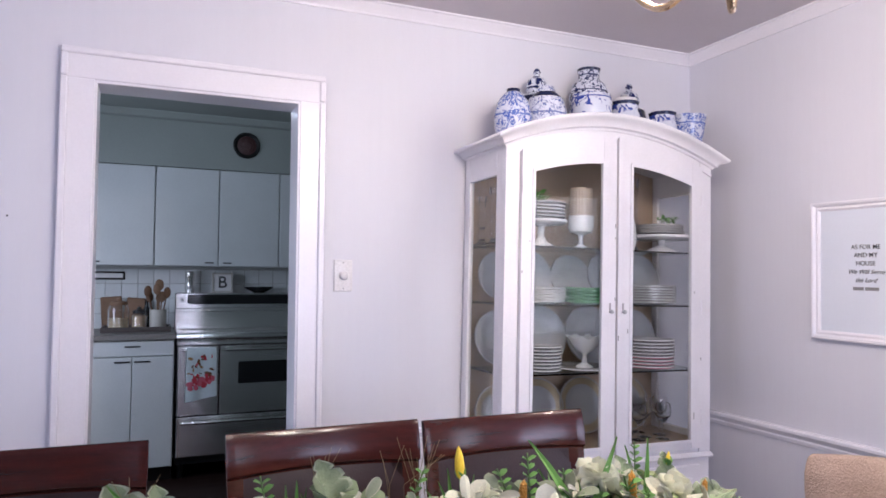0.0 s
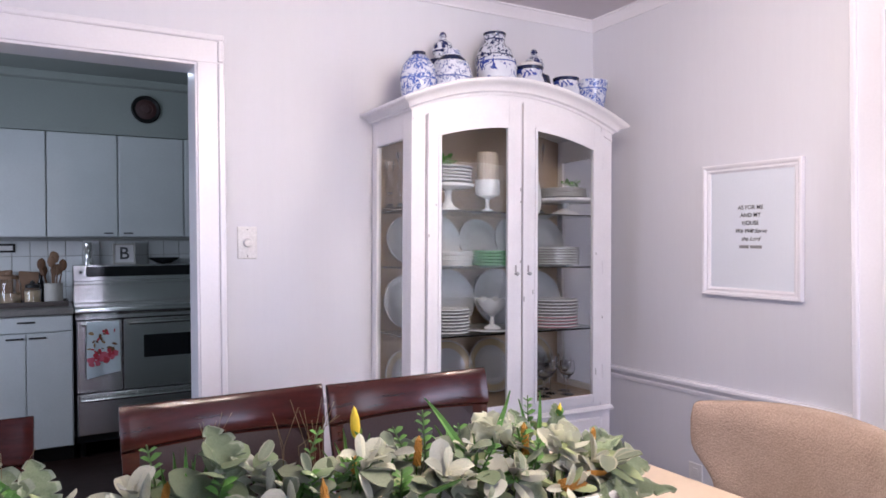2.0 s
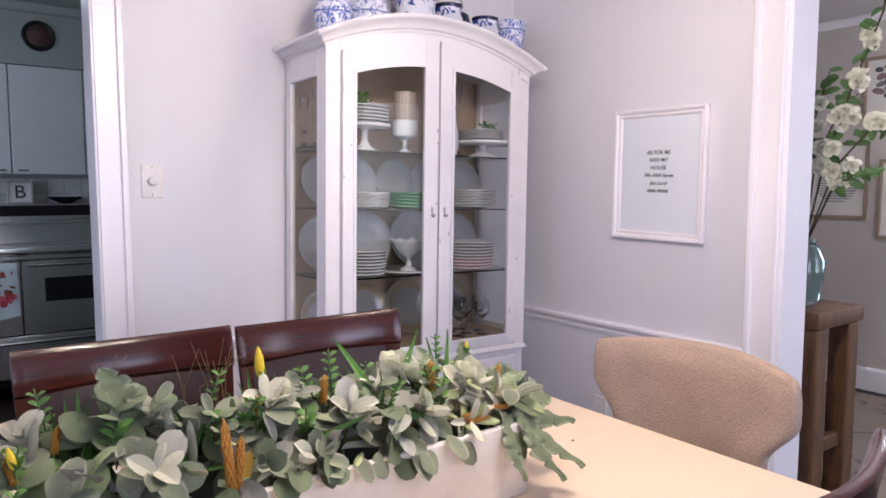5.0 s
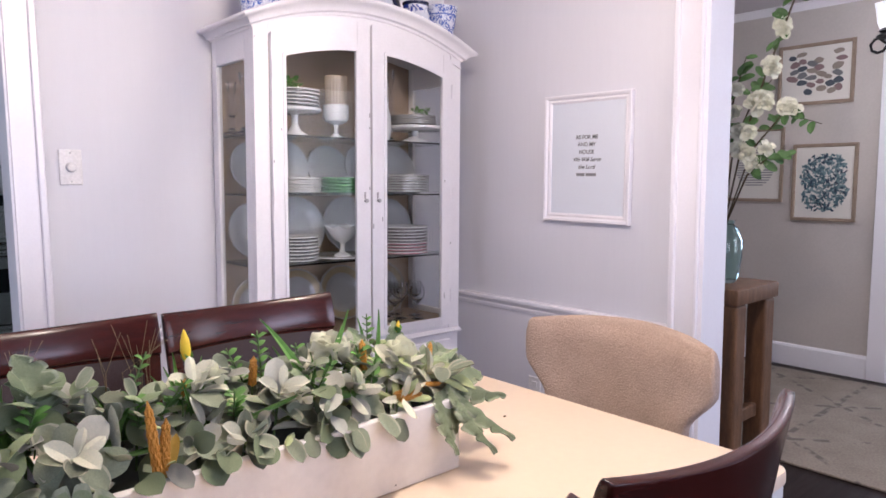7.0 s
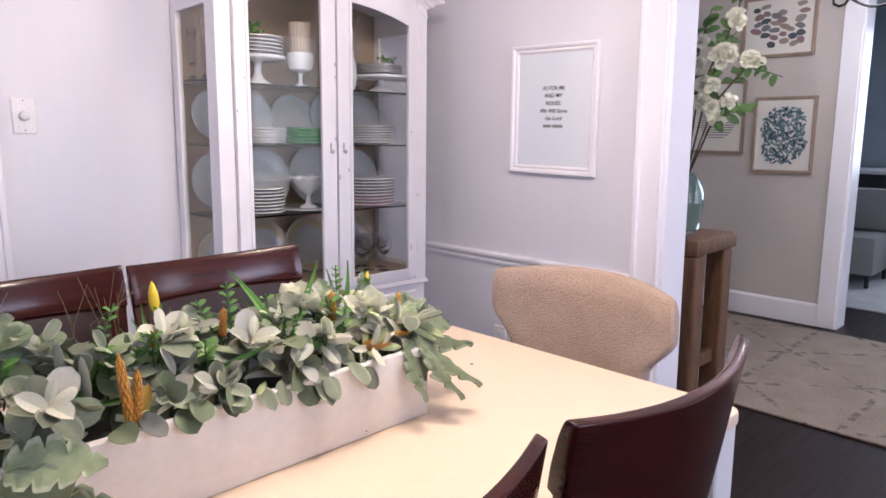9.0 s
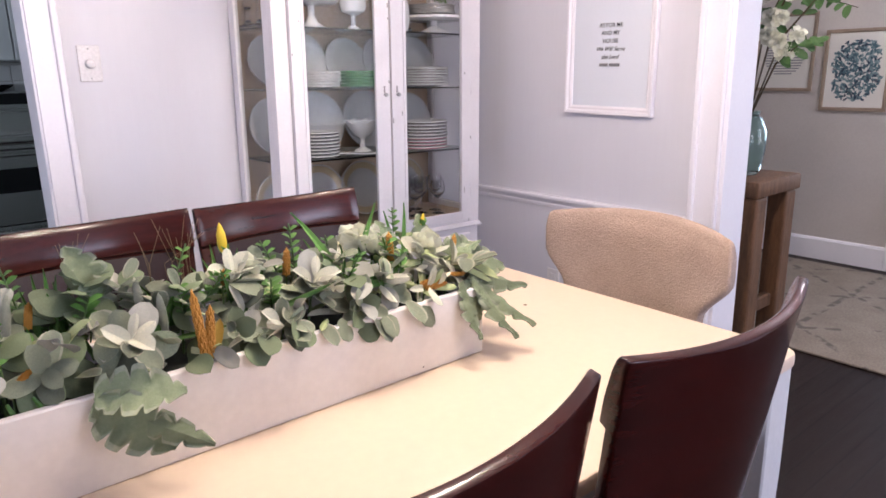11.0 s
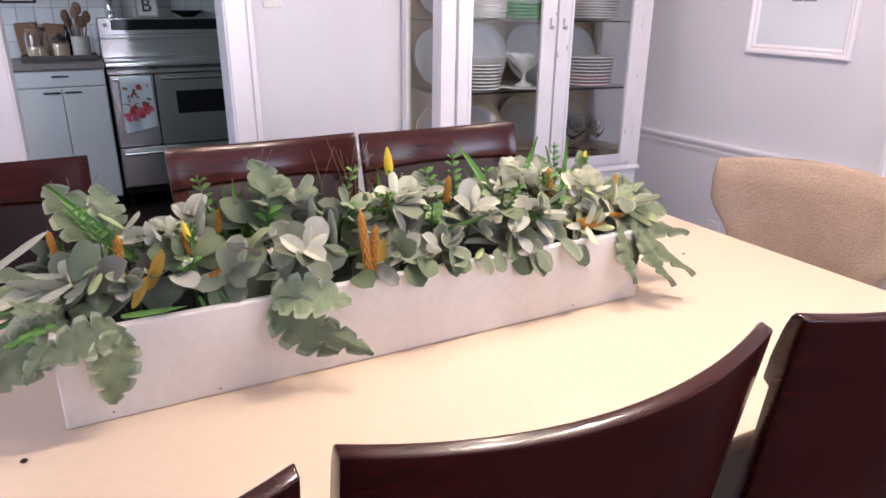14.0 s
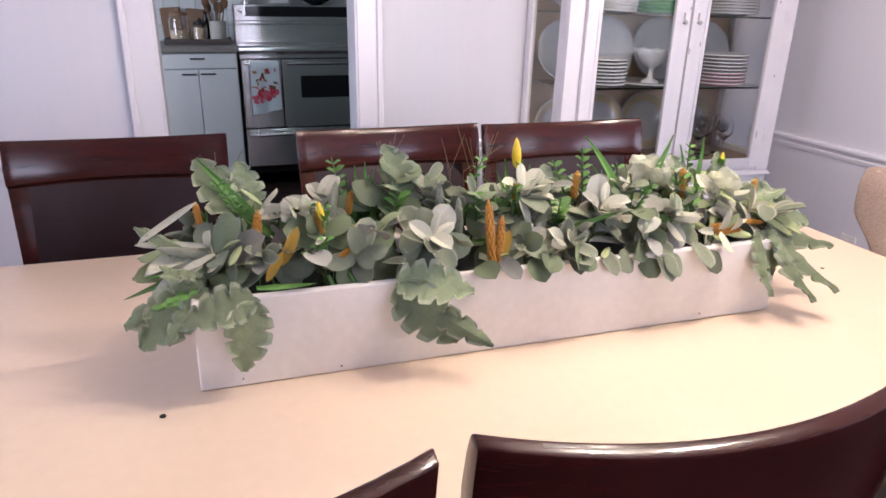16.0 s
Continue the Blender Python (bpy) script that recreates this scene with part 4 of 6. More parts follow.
# seed heads, buds and flowers
for base, tip in (((.107, 1.04, .945), (.112, 1.04, 1.008)), ((.462, .985, .905), (.455, .995, 1.013)), ((.470, .985, .905), (.478, .99, .985)), ((1.035, 1.08, .945), (1.04, 1.08, .986)), ((.875, 1.08, .955), (.872, 1.08, 1.018)), ((.885, 1.0, .925), (.935, .995, .930)),
                  ((.890, .995, .918), (.940, .985, .922)), ((.255, 1.10, .97), (.262, 1.10, 1.012)), ((.655, 1.09, .97), (.660, 1.09, 1.022)), ((.205, 1.03, .965), (.195, 1.04, 1.000)), ((.215, 1.01, .925), (.240, 1.00, .950)), ((.030, 1.10, .97), (.025, 1.10, 1.01)), ((.535, 1.08, .98), (.54, 1.08, 1.01)), ((.975, 1.03, .92), (1.0, 1.0, .925))):
    ln = (Vector(tip) - Vector(base)).length
    thin = min(1, .055 / ln)
    share("seed_head", HEAD, pl, facing(Vector(base) - O, Vector(tip) - Vector(base), (0, -.3, 1), ln) @ Matrix.Diagonal((thin, 1, thin, 1)))
    stem([base, (base[0], base[1] + .01, .86)], .0018)
for base, tip in (((.140, 1.02, .925), (.165, 1.01, .985)), ((.115, 1.0, .91), (.14, .995, .955)), ((.472, .985, .90), (.49, .985, .96))):
    put("amber_leaf", leaf_mesh("amber_leaf", AMBER, .13, .4, .05), base, tip, up=(0, -1, .2))
put("bud", BUD, (.566, 1.14, 1.018), (.563, 1.14, 1.074))
put("bud", BUD, (.205, 1.03, .985), (.198, 1.03, 1.018))
put("bud", BUD, (.985, 1.12, 1.005), (.990, 1.12, 1.032))
for x, y, z in ((.566, 1.14, 1.019), (.205, 1.03, .986), (.985, 1.12, 1.006)):
    stem([(x, y, z), (x + .004, y, z - .06), (x, y + .01, .86)], .0022)
    for a in (0, 2.1, 4.2):
        put("small_leaf", SMALLS[0], (x, y, z - .002), way=(.5 * math.cos(a), .5 * math.sin(a), 1), size=.02)
for base, tip in (((.425, 1.04, .935), (.415, 1.02, 1.010)), ((.405, 1.07, .95), (.395, 1.06, 1.03)), ((.22, 1.08, .95), (.235, 1.08, 1.035)), ((.05, 1.04, .94), (-.03, 1.03, .965))):
    put("fuzzy_spike", FUZZ, base, tip)


def blossom(x, y, z, r, n, tilt=(0, -.4, 1)):
    for k in range(n):
        e = math.asin(1 - 1.35 * (k + .5) / n)
        ang = k * 2.4
        way = Vector((math.cos(ang) * math.cos(e), math.sin(ang) * math.cos(e), math.sin(e) * .9))
        way = (way + .3 * Vector(tilt)).normalized()
        put("petal", PETALS, Vector((x, y, z)) + way * r * .35, way=way + Vector((rng.uniform(-.3, .3), rng.uniform(-.3, .3), .1)), size=r * rng.uniform(.6, .8), up=way.orthogonal())


blossom(.830, 1.125, .985, .048, 34)
blossom(.945, 1.060, .975, .040, 18)
blossom(.585, 1.100, .990, .035, 14)
blossom(.700, 1.02, .955, .03, 12)
blossom(.175, 1.07, .985, .034, 14)


def sprig(base, tip, pairs, size):
    base, tip = Vector(base), Vector(tip)
    stem([base, (base + tip) / 2, tip], .0013)
    d = (tip - base).normalized()
    for k in range(pairs):
        p = base.lerp(tip, .25 + .75 * k / pairs)
        for s in (-1, 1):
            put("small_leaf", SMALLS[0], p, way=Vector((s, -.5 * (k % 2), .3)) + d * .5, size=size * rng.uniform(.8, 1.2))


for k in range(16):
    x = rng.uniform(.03, 1.0)
    y = rng.uniform(1.03, 1.15)
    sprig((x, y, .92), (x + rng.gauss(0, .025), y + rng.uniform(-.05, .01), rng.uniform(.985, 1.03)), 6, rng.uniform(.014, .022))
for base, tip, n in (((.68, 1.10, .95), (.672, 1.10, 1.062), 6), ((.66, 1.11, .95), (.625, 1.12, 1.035), 5), ((.26, 1.15, .95), (.24, 1.15, 1.055), 6), ((.92, 1.13, .95), (.925, 1.14, 1.05), 6), ((.46, 1.13, .96), (.50, 1.13, 1.05), 5), ((.17, 1.0, .93), (.205, .985, .975), 5), ((.10, 1.09, .97), (.055, 1.08, 1.045), 6), ((1.02, 1.1, .93), (1.09, 1.12, .955), 5), ((.02, 1.0, .91), (-.03, .96, .90), 5)):
    sprig(base, tip, n, .016)


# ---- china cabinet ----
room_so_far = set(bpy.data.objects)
CX, CF, CB = 1.782, 2.33, 2.688
CL, CR = CX - .495, CX + .495


def arch(z0, k, x):
    return z0 - k * (x - CX) ** 2


def arched_board(x0, x1, zlow, zhigh, y0, y1, n=16):
    """A board from x0 to x1 whose lower and upper edges are the curves zlow(x), zhigh(x)."""
    return shell(lambda u, v, s: (x0 + (x1 - x0) * u, y0 if s == 0 else y1, zlow(x0 + (x1 - x0) * u) * (1 - v) + zhigh(x0 + (x1 - x0) * u) * v), n, 1)


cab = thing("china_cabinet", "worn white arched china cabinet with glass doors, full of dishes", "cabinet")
TOPK = .46
# lower half
bm = box((CL, CF + .004, .05), (CR, CB, .648), .003)
part("base_body", bm, CABPAINT, cab)
part("plinth", box((CL + .02, CF + .03, 0), (CR - .02, CB - .01, .05), 0), CABPAINT, cab)
part("waist_moulding", bevel_sharp(run([(0, 0), (.022, 0), (.026, .008), (.014, .018), (0, .02)], (CL, CF + .004, .628), (CR, CF + .004, .628), (0, -1, 0)), .001, 1), CABPAINT, cab)
for x0, x1 in ((CL + .06, CX - .004), (CX + .004, CR - .06)):
    d = part("lower_door", box((x0, CF - .012, .09), (x1, CF + .003, .60), .004), CABPAINT, cab)
    b = bmesh.new()
    for a, q in (((x0 + .05, .14), (x1 - .05, .155)), ((x0 + .05, .535), (x1 - .05, .55)), ((x0 + .05, .155), (x0 + .065, .535)), ((x1 - .065, .155), (x1 - .05, .535))):
        box((a[0], CF - .018, a[1]), (q[0], CF - .011, q[1]), .002, b)
    part("panel_moulding", b, CABPAINT, d)
# upper half: corner posts, sides with a pane each, back, floor
for s, x0, x1 in ((-1, CL, CL + .058), (1, CR - .058, CR)):
    part("front_post", arched_board(x0, x1, lambda x: .648, lambda x: arch(1.952, TOPK, x), CF, CF + .03, 2), CABPAINT, cab)
    xo, xi = (CL, CL + .022) if s < 0 else (CR - .022, CR)
    part("side_stile", box((xo, CF + .030, .648), (xi, CF + .075, 1.84), .002), CABPAINT, cab)
    part("side_stile", box((xo, CB - .045, .648), (xi, CB, 1.84), .002), CABPAINT, cab)
    part("side_rail", box((xo, CF + .075, .648), (xi, CB - .045, .715), .002), CABPAINT, cab)
    part("side_rail", box((xo, CF + .075, 1.742), (xi, CB - .045, 1.84), .002), CABPAINT, cab)
    pane = part("side_pane", box(((xo + xi) / 2 - .0015, CF + .07, .70), ((xo + xi) / 2 + .0015, CB - .04, 1.75), 0), PANE, cab, "glass side pane tinted to dim the cabinet inside")
    pane.visible_shadow = False
part("back_board", box((CL + .02, CB - .014, .65), (CR - .02, CB - .002, 1.90), 0), CABIN, cab, "brown wooden back board")
part("inner_floor", box((CL + .02, CF + .032, .649), (CR - .02, CB - .016, .690), 0), CABIN, cab)
part("top_board", shell(lambda u, v, s: (CL + .01 + .97 * u, CF + .034 + (CB - CF - .04) * v, arch(1.905, .22, CL + .01 + .97 * u) - (.014 if s else 0)), 12, 1), CABPAINT, cab)
part("arched_header", arched_board(CL + .060, CR - .060, lambda x: arch(1.926, .47, x), lambda x: arch(1.955, TOPK, x), CF + .002, CF + .028, 24), CABPAINT, cab)
part("door_threshold", box((CL + .060, CF + .001, .645), (CR - .060, CF + .030, .664), .002), CABPAINT, cab)


def cornice(path, z_at, name="cornice"):
    """The top moulding along a path, each stop with its outward way."""
    prof = [(0, -.058), (.006, -.058), (.009, -.048), (.020, -.043), (.024, -.032), (.038, -.016), (.050, -.012), (.056, -.004), (.056, .002), (.050, .006), (0, .008)]
    b = bmesh.new()
    rows = [[b.verts.new((x + ox * o, y + oy * o, z_at(x + ox * o) + z)) for o, z in prof] for x, y, ox, oy in path]
    n = len(prof)
    for r, q in zip(rows, rows[1:]):
        for k in range(n):
            b.faces.new((r[k], r[(k + 1) % n], q[(k + 1) % n], q[k]))
    b.faces.new(rows[0]), b.faces.new(rows[-1])
    return b


ctop = lambda x: arch(2.003, .43, x)
path = [(CL, CB, -1, 0), (CL, CF + .001, -1, -1)] + [(CL + (CR - CL) * k / 28, CF + .001, 0, -1) for k in range(1, 28)] + [(CR, CF + .001, 1, -1), (CR, CB, 1, 0)]
part("cornice", cornice(path, ctop), CABPAINT, cab, "moulded arched white cornice", True)
for s in (0, 1):
    xo = CL if s == 0 else CR - .022
    part("side_frieze", box((xo, CF + .031, 1.84), (xo + .022, CB, 1.90), 0), CABPAINT, cab)
part("arch_bead", arched_board(CL + .004, CR - .004, lambda x: arch(1.915, TOPK, x), lambda x: arch(1.924, TOPK, x), CF - .008, CF - .0005, 24), CABPAINT, cab)
# doors
for k, (x0, x1, g0, g1) in enumerate(((CL + .062, CX - .005, 1.396, 1.716), (CX + .005, CR - .062, 1.848, 2.163))):
    dtop = lambda x: arch(1.922, .47, x)
    gtop = lambda x: arch(1.822, .41, x)
    dr = part("glass_door", arched_board(x0, g0, lambda x: .668, dtop, CF - .016, CF + .006, 3), CABPAINT, cab, "white door frame with chipped paint")
    part("door_stile", arched_board(g1, x1, lambda x: .668, dtop, CF - .016, CF + .006, 3), CABPAINT, dr)
    part("door_top", arched_board(g0 + .0005, g1 - .0005, gtop, dtop, CF - .0155, CF + .006, 14), CABPAINT, dr)
    part("door_bottom", box((g0 + .0005, CF - .0155, .668), (g1 - .0005, CF + .006, .700), .001), CABPAINT, dr)
    b = bmesh.new()
    for a0, a1 in ((g0 - .004, g0 + .008), (g1 - .008, g1 + .004)):
        merge(b, arched_board(a0, a1, lambda x: .696, gtop, CF - .021, CF - .0165, 1))
    merge(b, arched_board(g0, g1, lambda x: gtop(x) - .010, lambda x: gtop(x) + .004, CF - .0205, CF - .0160, 14))
    box((g0, CF - .0205, .692), (g1, CF - .016, .706), .001, b)
    part("glazing_bead", b, CABPAINT, dr)
    pane = part("door_pane", arched_board(g0 - .003, g1 + .003, lambda x: .69, lambda x: gtop(x) + .003, CF - .004, CF - .001, 14), PANE, dr, "glass door pane tinted to dim the cabinet inside")
    pane.visible_shadow = False
    kx = CX + (-.032 if k == 0 else .030)
    part("knob", merge(None, lathe([(0, 0), (.005, .0), (.004, .007), (.008, .012), (.007, .017), (0, .019)], 12), pose(kx, CF - .016, 1.228, 90)), CHINAP, dr, "small pale knob", True)
    part("keyhole", box((kx - .004, CF - .0172, 1.235), (kx + .004, CF - .0158, 1.262), .0005), CHIP, dr)
    hx = x0 + .002 if k == 0 else x1 - .002
    for z in (.80, 1.25, 1.70):
        part("hinge", tube([(hx, CF - .017, z - .03), (hx, CF - .017, z + .03)], .0035, 6), CABPAINT, dr)
    rr = random.Random(9 + k)
    for j in range(5):
        x = rr.choice((x0 + .004, g0 - .012, g1 + .012, x1 - .004))
        z = rr.uniform(.75, 1.6)
        part("paint_chip", box((x - .0022, CF - .0168, z), (x + .0022, CF - .0158, z + rr.uniform(.006, .03)), 0), CHIP, dr)
SHELVES = (1.478, 1.254, .985)
for z in SHELVES:
    part("glass_shelf", box((CL + .024, CF + .035, z - .006), (CR - .024, CB - .018, z), .001), SHELFG, cab, "glass shelf with a green edge")

# ---- dishes ----


def plate_mesh(name, r, base, rim=None, ring=None, deep=.1):
    h = r * deep * 2
    prof = [(0, .004), (r * .55, .004), (r * .58, 0), (r * .62, .001), (r * .74, h * .55), (r * .96, h), (r, h + .0005), (r, h + .0042), (r, h + .0085), (r * .95, h + .0085), (r * .72, h * .55 + .007), (r * .62, .009), (r * .45, .008), (0, .008)]
    mats = [0] * 13
    if rim is not None:
        mats[6] = 1
    if ring is not None:
        mats[9] = 1
    return link_mesh(name, lathe(prof, 28, None, mats), [base, rim or ring or base], True)


def plate(me, at, label, group=""):
    ob = new("plate", me)
    ob.matrix_world = at
    return tagged(ob, label, "plate", group)


def pile(r, base, rim, x, y, z, n, step, label, group):
    me = plate_mesh("plate", r, base, rim, deep=.035)
    rr = random.Random(int(x * 1000))
    for k in range(n):
        plate(me, pose(x + rr.gauss(0, .0015), y + rr.gauss(0, .0015), z + .0006 + step * k, 0, 0, rr.uniform(0, 90)), label, group)


def standing(r, base, rim, ring, x, z, label, y=None, turn=0):
    lean = 14
    me = plate_mesh("plate", r, base, rim, ring, deep=.06)
    yy = (y or CB - .025) - r * math.sin(radians(lean)) * 1.0 - .006
    plate(me, pose(x, yy, z + r * math.cos(radians(lean)) + .002, 90 - lean, 0, turn), label, "plates stood up in the cabinet")


def cake_stand(x, y, z, h, r, label):
    c = thing("cake_stand", label, "cake stand", pose(x, y, z + .0006))
    part("foot", lathe([(0, 0), (r * .52, 0), (r * .50, .006), (r * .25, .022), (r * .12, h * .45), (r * .13, h * .8), (r * .25, h - .012), (0, h - .012)], 28), CHINA, c, "", True)
    part("dish", lathe([(0, h - .013), (r * .9, h - .013), (r, h - .006), (r, h + .004), (r * .97, h + .004), (r * .94, h - .002), (0, h - .002)], 32), CHINA, c, "", True)
    return c


def green_sprig(x, y, z, n, size, label):
    t = thing("artificial_sprig", label, "foliage", pose(x, y, z))
    rr = random.Random(int(x * 777))
    b = bmesh.new()
    for k in range(5):
        tube([(0, 0, 0), (rr.uniform(-.02, .02), rr.uniform(-.02, .02), .02), (rr.uniform(-.04, .04), rr.uniform(-.03, .03), .035)], .001, 5, b)
    part("stem", b, STEMG, t)
    for k in range(n):
        share("small_leaf", SMALLS[0], t, facing((rr.uniform(-.035, .035), rr.uniform(-.025, .025), rr.uniform(.004, .035)), (rr.uniform(-1, 1), rr.uniform(-1, 1), rr.uniform(0, 1)), (0, 0, 1), size))


def compote(x, y, z, r, h, label):
    return solo("milk_glass_compote", lathe([(0, 0), (r * .62, 0), (r * .55, .006), (r * .2, .018), (r * .14, h * .30), (r * .2, h * .42), (r * .85, h * .52), (r, h * .66), (r * .98, h), (r * .93, h), (r * .9, h * .66), (r * .6, h * .54), (0, h * .50)], 28), MILK, label, "compote", pose(x, y, z + .0006), True)


cake_stand(1.528, 2.475, 1.478, .105, .105, "white china cake stand on the top glass shelf")
pile(.098, CHINA, RIMBLACK, 1.528, 2.475, 1.478 + .1095, 5, .0135, "white plate with a black rim in a stack", "black-rimmed plates")
green_sprig(1.515, 2.475, 1.478 + .183, 34, .026, "small green artificial sprig on a pile of plates")
compote(1.712, 2.465, 1.478, .053, .135, "white milk glass compote on the top shelf")


def ribbed(r, h, ribs=22, seg=88):
    """An open tumbler whose wall runs in and out in narrow upright ribs."""
    b = bmesh.new()
    rings = [[b.verts.new((q * (1 + (.03 * math.cos(ribs * 2 * math.pi * k / seg) if rib else 0)) * math.cos(2 * math.pi * k / seg), q * (1 + (.03 * math.cos(ribs * 2 * math.pi * k / seg) if rib else 0)) * math.sin(2 * math.pi * k / seg), z)) for k in range(seg)]
             for q, z, rib in ((r * .88, 0, 0), (r * .93, .006, 1), (r, h * .9, 1), (r, h, 0), (r * .93, h, 0), (r * .92, h * .9, 0), (r * .86, .01, 0))]
    for p, q in zip(rings, rings[1:]):
        for k in range(seg):
            b.faces.new((p[k], p[(k + 1) % seg], q[(k + 1) % seg], q[k]))
    b.faces.new(rings[0]), b.faces.new(rings[-1])
    return b


solo("ribbed_candle_glass", ribbed(.045, .175), CANDLE, "tall cream ribbed candle glass standing in a compote", "candle holder", pose(1.712, 2.465, 1.478 + .075), True)
solo("white_vase", lathe([(0, 0), (.026, 0), (.036, .05), (.033, .11), (.020, .15), (.024, .17), (.020, .17), (.016, .15), (0, .14)], 20), CHINA, "slim white china vase behind the door frame", "vase", pose(1.955, 2.47, 1.4786), True)


def candlestick(x, y, z, h, label):
    prof = [(0, 0), (.036, 0), (.036, .008), (.022, .014), (.010, .03), (.016, .05), (.009, .07), (.018, h * .42), (.009, h * .52), (.014, h * .62), (.008, h * .72), (.016, h * .86), (.022, h * .93), (.022, h), (.012, h), (.010, h * .9), (0, h * .9)]
    solo("glass_candlestick", lathe(prof, 16), GLASS, label, "candlestick", pose(x, y, z + .0006), True)


candlestick(2.075, 2.58, 1.478, .33, "tall turned glass candlestick at the back of the shelf")
candlestick(1.352, 2.545, 1.478, .235, "turned glass candlestick behind the side pane")
candlestick(1.335, 2.615, 1.478, .205, "turned glass candlestick behind the side pane")
cake_stand(2.118, 2.455, 1.478, .068, .132, "low white china cake stand on the top shelf")
pile(.100, CHINAG, CHINAG, 2.108, 2.455, 1.478 + .0725, 4, .010, "pale grey plate in a small stack", "grey plates")
green_sprig(2.150, 2.455, 1.478 + .118, 22, .02, "small green artificial sprig on a pile of plates")
# white plates whose darker tone carries the shade at the cabinet back
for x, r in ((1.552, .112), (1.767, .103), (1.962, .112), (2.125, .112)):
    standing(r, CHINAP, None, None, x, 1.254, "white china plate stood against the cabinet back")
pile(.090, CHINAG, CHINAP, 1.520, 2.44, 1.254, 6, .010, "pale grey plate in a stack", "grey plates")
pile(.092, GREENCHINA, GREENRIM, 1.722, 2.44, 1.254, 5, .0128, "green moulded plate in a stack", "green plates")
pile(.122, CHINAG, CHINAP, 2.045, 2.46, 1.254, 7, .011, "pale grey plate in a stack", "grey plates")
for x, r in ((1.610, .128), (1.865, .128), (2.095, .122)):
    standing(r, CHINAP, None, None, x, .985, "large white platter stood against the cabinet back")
pile(.090, CHINA, RIMBLACK, 1.505, 2.44, .985, 8, .0128, "white plate with a dark rim in a stack", "dark-rimmed plates")
# a white platter; the grey china tone puts cabinet shade into its colour
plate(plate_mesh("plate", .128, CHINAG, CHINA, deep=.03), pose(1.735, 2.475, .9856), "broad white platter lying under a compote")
rf = lathe([(0, 0), (.036, 0), (.033, .006), (.012, .018), (.008, .045), (.012, .056), (.034, .068), (.046, .088), (.058, .112), (.066, .124), (.061, .126), (.054, .113), (.042, .090), (.028, .072), (0, .064)], 48)
for v in rf.verts:
    if v.co.z > .08:
        a = math.atan2(v.co.y, v.co.x)
        k = (v.co.z - .08) / .046
        v.co.z += .007 * k * math.cos(8 * a)
        v.co.x *= 1.12 + .09 * k * math.cos(8 * a)
        v.co.y *= 1.12 + .09 * k * math.cos(8 * a)
solo("milk_glass_compote", rf, MILK, "white milk glass compote with a ruffled rim on a platter", "compote", pose(1.745, 2.475, .985 + .0086), True)
pile(.116, CHINA, RIMRED, 2.045, 2.46, .985, 4, .0135, "white plate with a pink-red rim in a stack", "pink-rimmed plates")
pile(.116, CHINA, RIMDARK, 2.046, 2.46, .985 + 4 * .0135, 5, .0135, "white plate with a thin brown rim in a stack", "brown-rimmed plates")
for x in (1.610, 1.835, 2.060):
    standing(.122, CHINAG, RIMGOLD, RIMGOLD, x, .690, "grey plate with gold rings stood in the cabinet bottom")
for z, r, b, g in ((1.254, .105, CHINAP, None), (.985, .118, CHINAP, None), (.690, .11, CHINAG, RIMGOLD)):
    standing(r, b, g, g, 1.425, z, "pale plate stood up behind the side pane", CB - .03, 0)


def wine_glass(x, y, z, h):
    prof = [(0, 0), (.030, 0), (.030, .002), (.004, .008), (.0035, h * .45), (.012, h * .5), (.032, h * .65), (.034, h * .8), (.029, h), (.0275, h), (.0325, h * .8), (.030, h * .66), (.010, h * .53), (0, h * .52)]
    solo("wine_glass", lathe(prof, 18), GLASS, "clear stemmed wine glass on the cabinet floor", "glass", pose(x, y, z + .0006), True, "wine glasses")


for x, y, h in ((1.985, 2.43, .15), (2.05, 2.47, .165), (2.105, 2.42, .15), (2.145, 2.49, .165), (2.02, 2.55, .15), (2.09, 2.56, .165)):
    wine_glass(x, y, .690, h)

# ---- blue and white jars on the cabinet ----


def jar_base(x):
    return arch(1.905, .22, x) + .0006


def jar(x, y, prof, material, label, scale=1.0, lid=None, lidmat=None, band=None):
    j = thing("china_jar", label, "jar", pose(x, y, jar_base(x)), "blue and white jars")
    n = len(prof) - 1
    mats = [1 if k in (1, n - 4) else 0 for k in range(n)]
    part("body", lathe([(r * scale, z * scale) for r, z in prof], 28, None, mats), [material, BLUEBLACK], j, "", True)
    if lid:
        part("lid", lathe([(r * scale, z * scale) for r, z in lid], 24), lidmat or material, j, "", True)
    return j


OVOID = [(0, 0), (.045, 0), (.050, .01), (.068, .06), (.072, .11), (.062, .165), (.035, .200), (.026, .206), (.026, .218), (.020, .218), (.020, .2), (0, .19)]
GINGER = [(0, 0), (.042, 0), (.048, .012), (.066, .09), (.074, .16), (.064, .205), (.034, .225), (.032, .24), (0, .24)]
GLID = [(0, .24), (.040, .238), (.042, .252), (.034, .275), (.014, .29), (.010, .297), (.015, .306), (.010, .318), (0, .324)]
BALL = [(0, 0), (.05, 0), (.058, .012), (.080, .07), (.084, .12), (.068, .175), (.040, .20), (.036, .212), (.030, .225), (.0, .232)]
TALL = [(0, 0), (.062, 0), (.066, .02), (.076, .20), (.077, .235), (.066, .27), (.045, .288), (.040, .30), (.043, .325), (.046, .335), (.038, .335), (.034, .3), (0, .29)]
BOWL = [(0, 0), (.055, 0), (.060, .03), (.082, .12), (.086, .175), (.080, .205), (.076, .205), (.078, .17), (.05, .03), (0, .025)]
